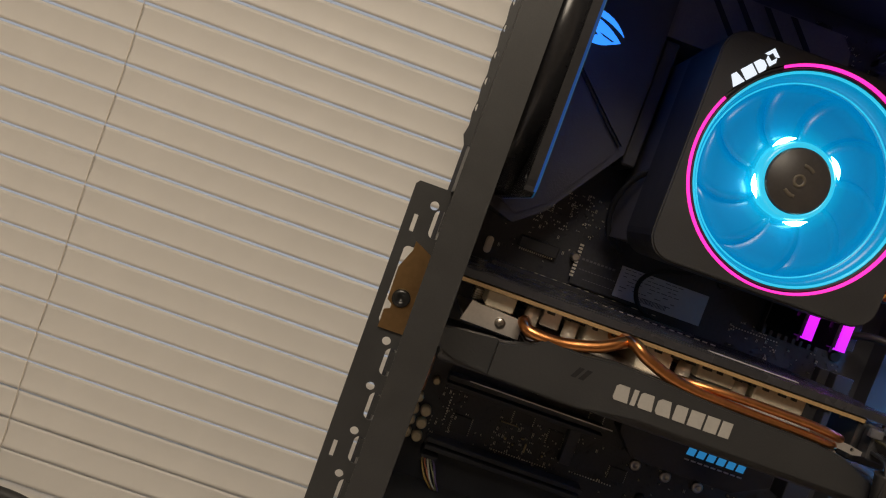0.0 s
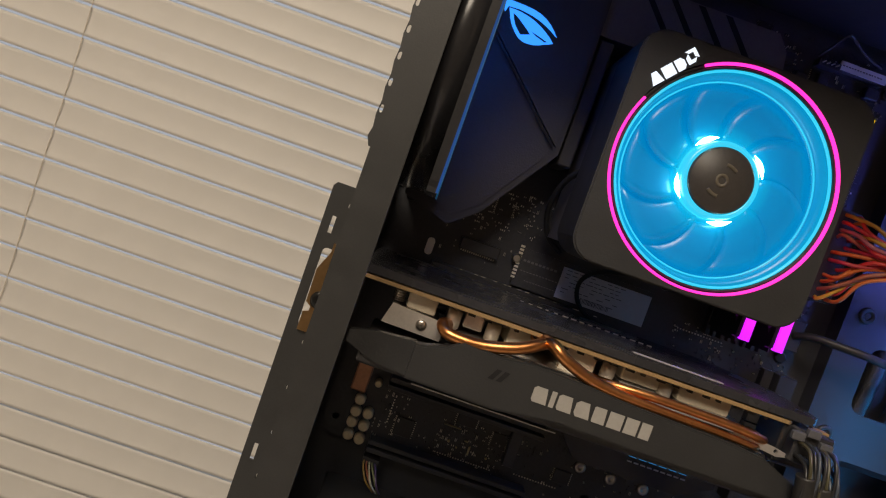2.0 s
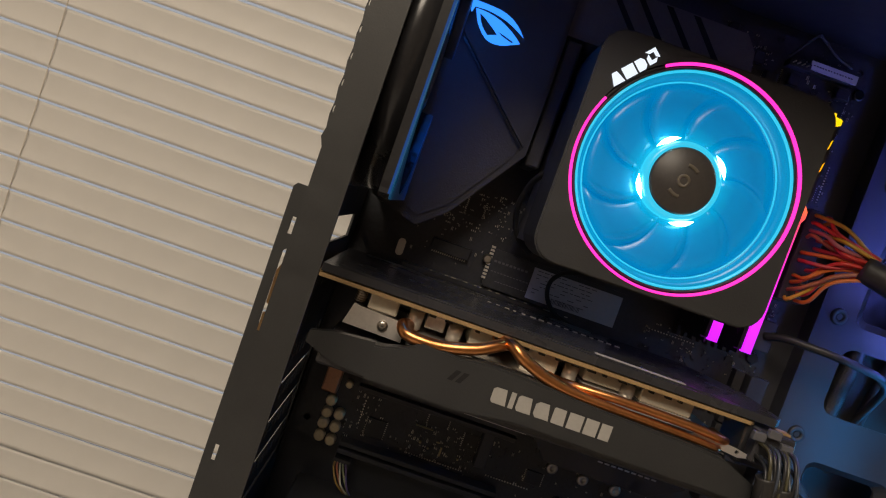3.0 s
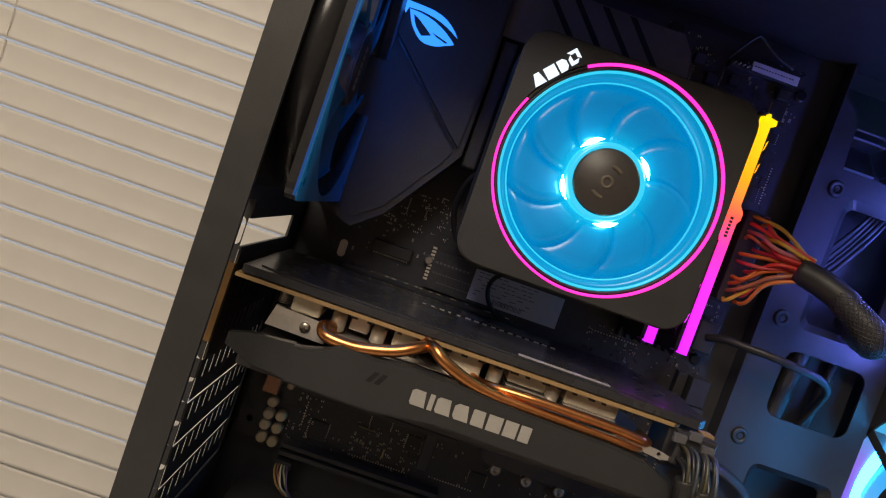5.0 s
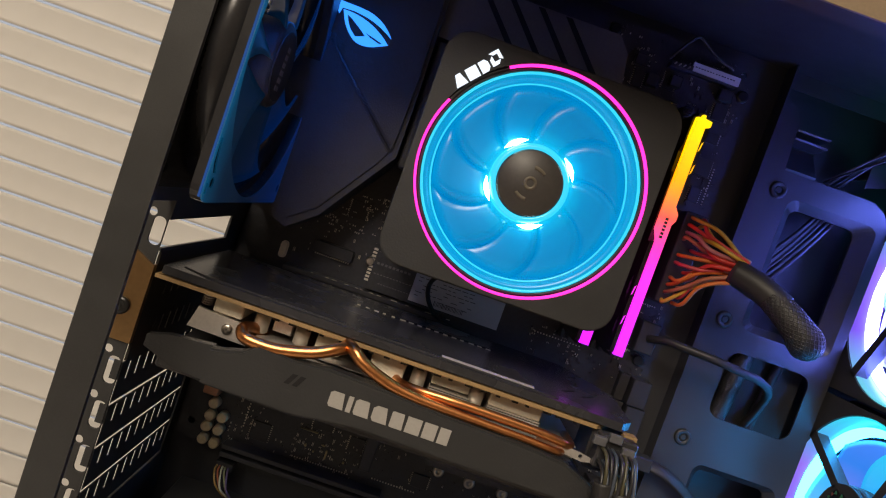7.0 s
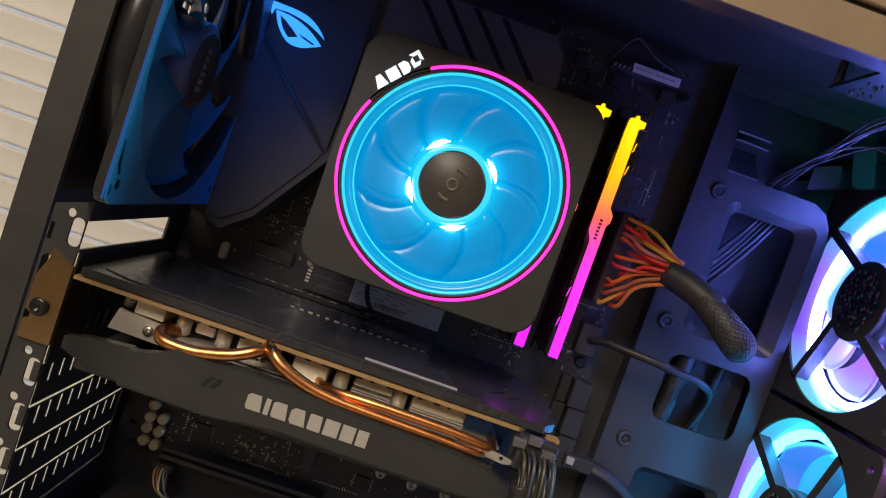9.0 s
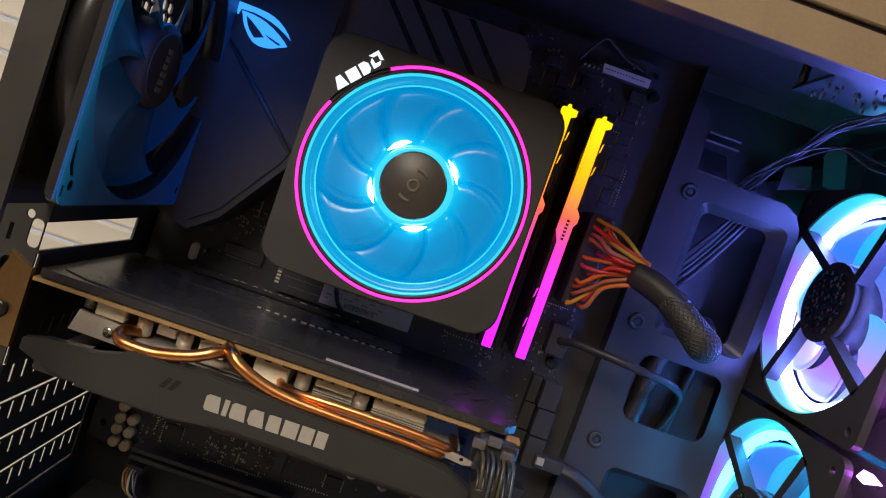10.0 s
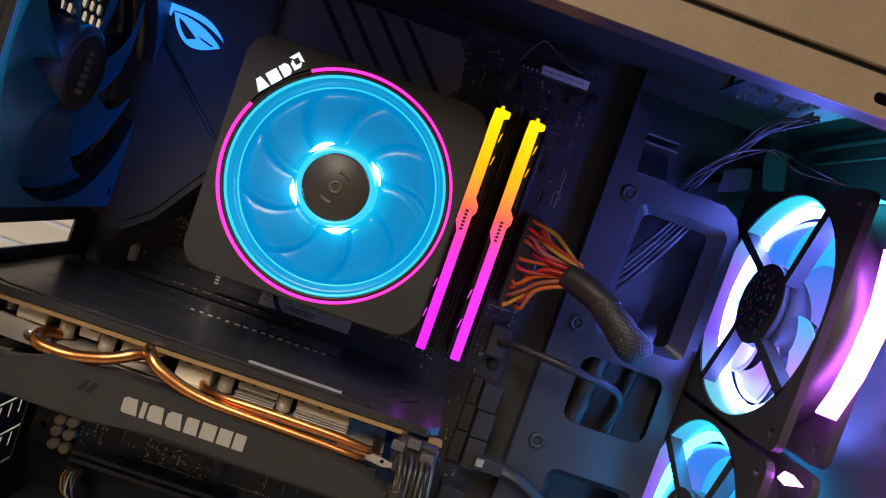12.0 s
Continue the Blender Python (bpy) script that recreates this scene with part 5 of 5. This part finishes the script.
plate(bm, "xy", [(0.0345, -0.0160), (0.0345, -0.1092), (0.2285, -0.1092), (0.2385, -0.1100), (0.2442, -0.1020), (0.2478, -0.0540), (0.2400, -0.0400), (0.2270, -0.0160)], 0.2940, 0.2975, [[(0.2150, -0.0845), (0.2172, -0.0845), (0.2262, -0.0735), (0.2240, -0.0735)], [(0.2236, -0.0850), (0.2258, -0.0850), (0.2362, -0.0720), (0.2340, -0.0720)]])
plate(bm, "xy", [(0.0400, -0.0500), (0.0400, -0.1000), (0.0520, -0.1050), (0.2100, -0.1050), (0.1980, -0.0880), (0.1200, -0.0500)], 0.2975, 0.2980)
plate(bm, "xy", [(0.0450, -0.0200), (0.0450, -0.0440), (0.2150, -0.0440), (0.2220, -0.0200)], 0.2975, 0.2979)
part("backplate", bm, mat("satin_backplate", (0.052, 0.053, 0.060), 0.27, metal=0.4, grain=0.2, scale=500), gpu, "satin black backplate reflecting coloured light")
part("label_strip", B(0.1570, 0.1990, -0.1035, -0.1005, 0.2980, 0.2983), mat("silver_label", (0.40, 0.38, 0.40), 0.5), gpu, "thin silver label strip")
bm = bmesh.new()
rr = random.Random(3)
for k in range(16):
    x = 0.112 + 0.0046 * k
    box(bm, x, x + rr.uniform(0.0014, 0.0030), -0.0475 + rr.uniform(-0.0006, 0.0006), -0.0465, 0.2975, 0.2980)
tagged(part("solder_mark", bm, solder, gpu, "small bare solder marks"), kind="stuff")

# plastic front of the cooler
bm = bmesh.new()
FRONT = [(0.0664, 0.2741), (0.0700, 0.2745), (0.0790, 0.2770), (0.0850, 0.2818), (0.1010, 0.2802), (0.1150, 0.2818), (0.1400, 0.2808), (0.1520, 0.2797), (0.1650, 0.2790), (0.2060, 0.2776), (0.2180, 0.2762), (0.2350, 0.2690), (0.2350, 0.2612), (0.1800, 0.2612), (0.1320, 0.2618), (0.1050, 0.2585), (0.0664, 0.2590)]
plate(bm, "xz", FRONT, -0.1205, -0.1150)
mid = [(x, z + (0.0008 if z < 0.266 else -0.0008)) for x, z in FRONT]
plate(bm, "xz", mid, -0.1212, -0.1205)
plate(bm, "xz", [(0.0390, 0.2700), (0.0480, 0.2725), (0.0600, 0.2735), (0.0664, 0.2741), (0.0664, 0.2590), (0.0520, 0.2600), (0.0390, 0.2650)], -0.1165, -0.1120)
part("shroud", bm, shroud_plastic, gpu, "charcoal plastic shroud")
bm = bmesh.new()
box(bm, 0.0450, 0.2350, -0.1150, -0.0500, 0.2575, 0.2660, 0.001)
part("fan_housing", bm, matte_plastic, gpu)
# plain blocks where the maker's lettering stands
X = 0.1180
for w, kind in ((0.0066, "o"), (0.0021, "i"), (0.0066, "o"), (0.0068, "t"), (0.0056, "b"), (0.0062, "v"), (0.0056, "h"), (0.0046, "e")):
    z0, z1 = 0.26745, 0.27415
    cut = {"o": 0.0012, "i": 0.0, "t": 0.0016, "b": 0.0006, "v": 0.0, "h": 0.0, "e": 0.0}[kind]
    pts = [(X + cut * 0.6, z0), (X + w, z0), (X + w - cut * 0.8, z1), (X + cut, z1), (X, z1 - cut * 0.8), (X, z0 + cut * 0.8)] if cut else rect(X, X + w, z0, z1)
    bm = bmesh.new()
    plate(bm, "xz", pts, -0.1215, -0.1212)
    part("printed_mark", bm, letter_grey, gpu, "light grey printed mark")
    X += w + 0.00105
for x in (0.0985, 0.1020):
    bm = bmesh.new()
    plate(bm, "xz", [(x, 0.2705), (x + 0.0022, 0.2705), (x + 0.0048, 0.2752), (x + 0.0026, 0.2752)], -0.1214, -0.1212)
    part("slash_vent", bm, gloss_plastic, gpu)

# metal under the board: plate, pads, fins, capacitors
bm = bmesh.new()
plate(bm, "xz", [(0.0495, 0.2750), (0.0760, 0.2745), (0.0760, 0.2830), (0.0560, 0.2840), (0.0520, 0.2845)], -0.1035, -0.1015)
box(bm, 0.0510, 0.0760, -0.1015, -0.0300, 0.2745, 0.2760)
base = part("side_plate", bm, alu, gpu, "bare aluminium plate")
bm = bmesh.new()
M = Matrix(((1, 0, 0, 0.0664), (0, 0, -1, -0.1035), (0, 1, 0, 0.2790), (0, 0, 0, 1)))
lathe(bm, [(0.0, 0.0), (0.0024, 0.0), (0.0024, 0.0008), (0.0017, 0.0013), (0.0, 0.0014)], M, 18)
box(bm, 0.0650, 0.0678, -0.1051, -0.1048, 0.2787, 0.2793)
box(bm, 0.0661, 0.0667, -0.1051, -0.1048, 0.2776, 0.2804)
part("screw", bm, screw_steel, base)
bm = bmesh.new()
rod(bm, (0.0535, -0.098, 0.2850), (0.0535, -0.098, 0.2905), 0.0020, None, 12)
for k in range(5):
    rod(bm, (0.0535, -0.098, 0.2853 + 0.001 * k), (0.0535, -0.098, 0.2858 + 0.001 * k), 0.0025, None, 12)
part("spring_screw", bm, screw_steel, base)
for x0, x1, z0, y in ((0.0576, 0.0706, 0.2840, -0.1020), (0.0835, 0.0925, 0.2835, -0.0985), (0.1035, 0.1150, 0.2822, -0.1010), (0.1285, 0.1440, 0.2800, -0.1015), (0.1560, 0.1735, 0.2852, -0.1015), (0.1825, 0.2065, 0.2845, -0.1020)):
    bm = bmesh.new()
    box(bm, x0, x1, y, -0.030, z0, 0.2912, 0.0006)
    part("heatsink_block", bm, pad_white if x0 < 0.08 or x0 > 0.1 else alu, gpu, "pale aluminium heatsink block")
for x in (0.0789, 0.0970, 0.1505, 0.1769):
    bm = bmesh.new()
    rod(bm, (x, -0.0995, 0.2815), (x, -0.0995, 0.2915), 0.0033, None, 20, 0.0006)
    cap = part("capacitor", bm, can_metal, gpu, "silver capacitor can")
    bm = bmesh.new()
    rod(bm, (x, -0.0995, 0.2902), (x, -0.0995, 0.2916), 0.0036, None, 20)
    part("sleeve", bm, chip_black, cap)
for x0, x1 in ((0.1560, 0.1735), (0.1825, 0.2065)):
    for k in range(5):
        z = 0.2796 + 0.00105 * k
        part("fin", B(x0, x1, -0.1030, -0.0300, z, z + 0.00055), alu, gpu)
for k in range(8):
    z = 0.2685 + 0.00165 * k
    part("fin", B(0.0790, 0.2240, -0.1060, -0.0300, z, z + 0.0005), alu, gpu)
bm = bmesh.new()
for k in range(20):
    x = 0.084 + 0.0071 * k + rr.uniform(-0.001, 0.001)
    box(bm, x, x + rr.uniform(0.0015, 0.0035), -0.1075, -0.1050, 0.2902, 0.2915)
tagged(part("surface_component", bm, chip_black, gpu, "small black surface components"), kind="stuff")

def pipe(pts, r):
    bm = bmesh.new()
    tube(bm, pts, r, 16, 8)
    return part("heat_pipe", bm, copper, gpu, "polished copper heat pipe")


pipe([(0.0800, -0.0950, 0.2800), (0.0765, -0.1040, 0.2832), (0.0745, -0.1125, 0.2838), (0.0768, -0.1170, 0.2818), (0.0840, -0.1182, 0.2812), (0.0930, -0.1182, 0.2818), (0.1060, -0.1178, 0.2852), (0.1150, -0.1150, 0.2893), (0.1200, -0.1080, 0.2905), (0.1230, -0.0950, 0.2900)], 0.0026)
pipe([(0.1150, -0.0980, 0.2900), (0.1180, -0.1100, 0.2912), (0.1215, -0.1160, 0.2908), (0.1270, -0.1180, 0.2875), (0.1390, -0.1180, 0.2832), (0.1530, -0.1178, 0.2811), (0.1755, -0.1174, 0.2803), (0.2000, -0.1172, 0.2797), (0.2110, -0.1170, 0.2791), (0.2160, -0.1150, 0.2787), (0.2175, -0.1080, 0.2786), (0.2175, -0.0950, 0.2786)], [0.0027, 0.0027, 0.0027, 0.0027, 0.0026, 0.0023, 0.0018, 0.0015, 0.0015, 0.0015, 0.0015, 0.0015])
pipe([(0.1400, -0.0950, 0.2818), (0.1435, -0.1060, 0.2822), (0.1510, -0.1135, 0.2834), (0.1630, -0.1160, 0.2843), (0.1755, -0.1163, 0.2845), (0.2000, -0.1163, 0.2842), (0.2110, -0.1160, 0.2835), (0.2180, -0.1140, 0.2824), (0.2205, -0.1080, 0.2815), (0.2205, -0.0950, 0.2812)], 0.0019)

bm = bmesh.new()
plate(bm, "xz", [(0.2040, 0.2800), (0.2060, 0.2842), (0.2093, 0.2840), (0.2170, 0.2818), (0.2240, 0.2812), (0.2285, 0.2803), (0.2340, 0.2788), (0.2290, 0.2784), (0.2255, 0.2776)], -0.1148, -0.1138, [disc(0.2245, 0.2797, 0.0009, 12)])
part("end_plate", bm, alu, gpu, "bare notched aluminium end plate")

# power socket and plug at the card's end
part("edge_tab", B(0.2405, 0.2465, -0.1100, -0.1040, 0.2917, 0.2933), pcb_edge, gpu)
part("power_socket", B(0.2280, 0.2460, -0.1080, -0.0860, 0.2740, 0.2915, 0.0008), slot_plastic, gpu)
lead = thing("card_power_cable", (0.237, -0.10, 0.25), "bundle of black and coloured power wires plugged into the card", "cable")
part("plug", B(0.2290, 0.2455, -0.1180, -0.1102, 0.2780, 0.2925, 0.0008), slot_plastic, lead)
for x, z in ((0.2345, 0.2922), (0.2285, 0.2896), (0.2412, 0.2880)):
    part("clip", B(x - 0.0028, x + 0.0028, -0.1206, -0.1178, z - 0.0016, z + 0.0022, 0.0004), mat("pale_clip_plastic", (0.10, 0.10, 0.11), 0.35), lead)
for o in (0.0, 0.0080):
    bm = bmesh.new()
    tube(bm, [(0.2328 + o, -0.1275, 0.2765 - 0.25 * o), (0.2345 + o, -0.1270, 0.2690 - 0.25 * o), (0.2390 + o, -0.1220, 0.2540), (0.2450 + o, -0.1050, 0.2300)], 0.0040, 14)
    part("sleeve", bm, shrink, lead, "black sleeve round the wires")
for k in range(14):
    r = random.Random(90 + k)
    x = 0.2306 + 0.0022 * (k % 7)
    z = 0.2820 + 0.0055 * (k // 7)
    bm = bmesh.new()
    tube(bm, [(x, -0.117, z), (x + 0.0006, -0.126 + r.uniform(-0.002, 0.002), z - 0.002), (x + 0.0020 + r.uniform(-0.0008, 0.0008), -0.130, z - 0.012 - 0.003 * (k // 7)), (x + 0.004 + r.uniform(-0.002, 0.002), -0.122, z - 0.032), (x + 0.010, -0.105, z - 0.055), (x + 0.016, -0.080, z - 0.085)], 0.0008, 7)
    part("wire", bm, mat("card_wire_%d" % (k % 4), ((0.018, 0.018, 0.020), (0.05, 0.06, 0.08), (0.024, 0.024, 0.026), (0.06, 0.055, 0.03))[k % 4], 0.35), lead)

# mounting bracket
bm = bmesh.new()
slits = [[(y, zc - 0.004), (y + 0.0012, zc - 0.004), (y + 0.0022, zc + 0.004), (y + 0.0010, zc + 0.004)] for zc in (0.2650, 0.2845) for y in [-0.088 + 0.009 * k for k in range(8)]]
plate(bm, "yz", rect(-0.1060, -0.0030, 0.2526, 0.3020), 0.0299, 0.0309, slits)
bracket = part("bracket", bm, mat("dark_bracket", (0.05, 0.045, 0.04), 0.4, metal=0.6), gpu, "slotted metal mounting bracket")
bm = bmesh.new()
plate(bm, "xz", [(0.0172, 0.2610), (0.0299, 0.2610), (0.0299, 0.2960), (0.0240, 0.2990), (0.0205, 0.3005), (0.0205, 0.2965), (0.0170, 0.2880), (0.0172, 0.2735), (0.0195, 0.2720), (0.0195, 0.2700), (0.0172, 0.2690)], -0.1092, -0.1080)
box(bm, 0.0299, 0.0309, -0.1092, -0.1062, 0.2610, 0.2960)
part("bracket_tab", bm, brass_steel, bracket, "brass coloured bracket tab")
bm = bmesh.new()
M = Matrix(((1, 0, 0, 0.0226), (0, 0, -1, -0.1092), (0, 1, 0, 0.2757), (0, 0, 0, 1)))
lathe(bm, [(0.0, 0.0), (0.0040, 0.0), (0.0040, 0.0012), (0.0032, 0.0020), (0.0014, 0.0020), (0.0012, 0.0012), (0.0, 0.0012)], M, 20)
part("screw", bm, mat("black_screw", (0.04, 0.04, 0.04), 0.3, metal=0.8), bracket)
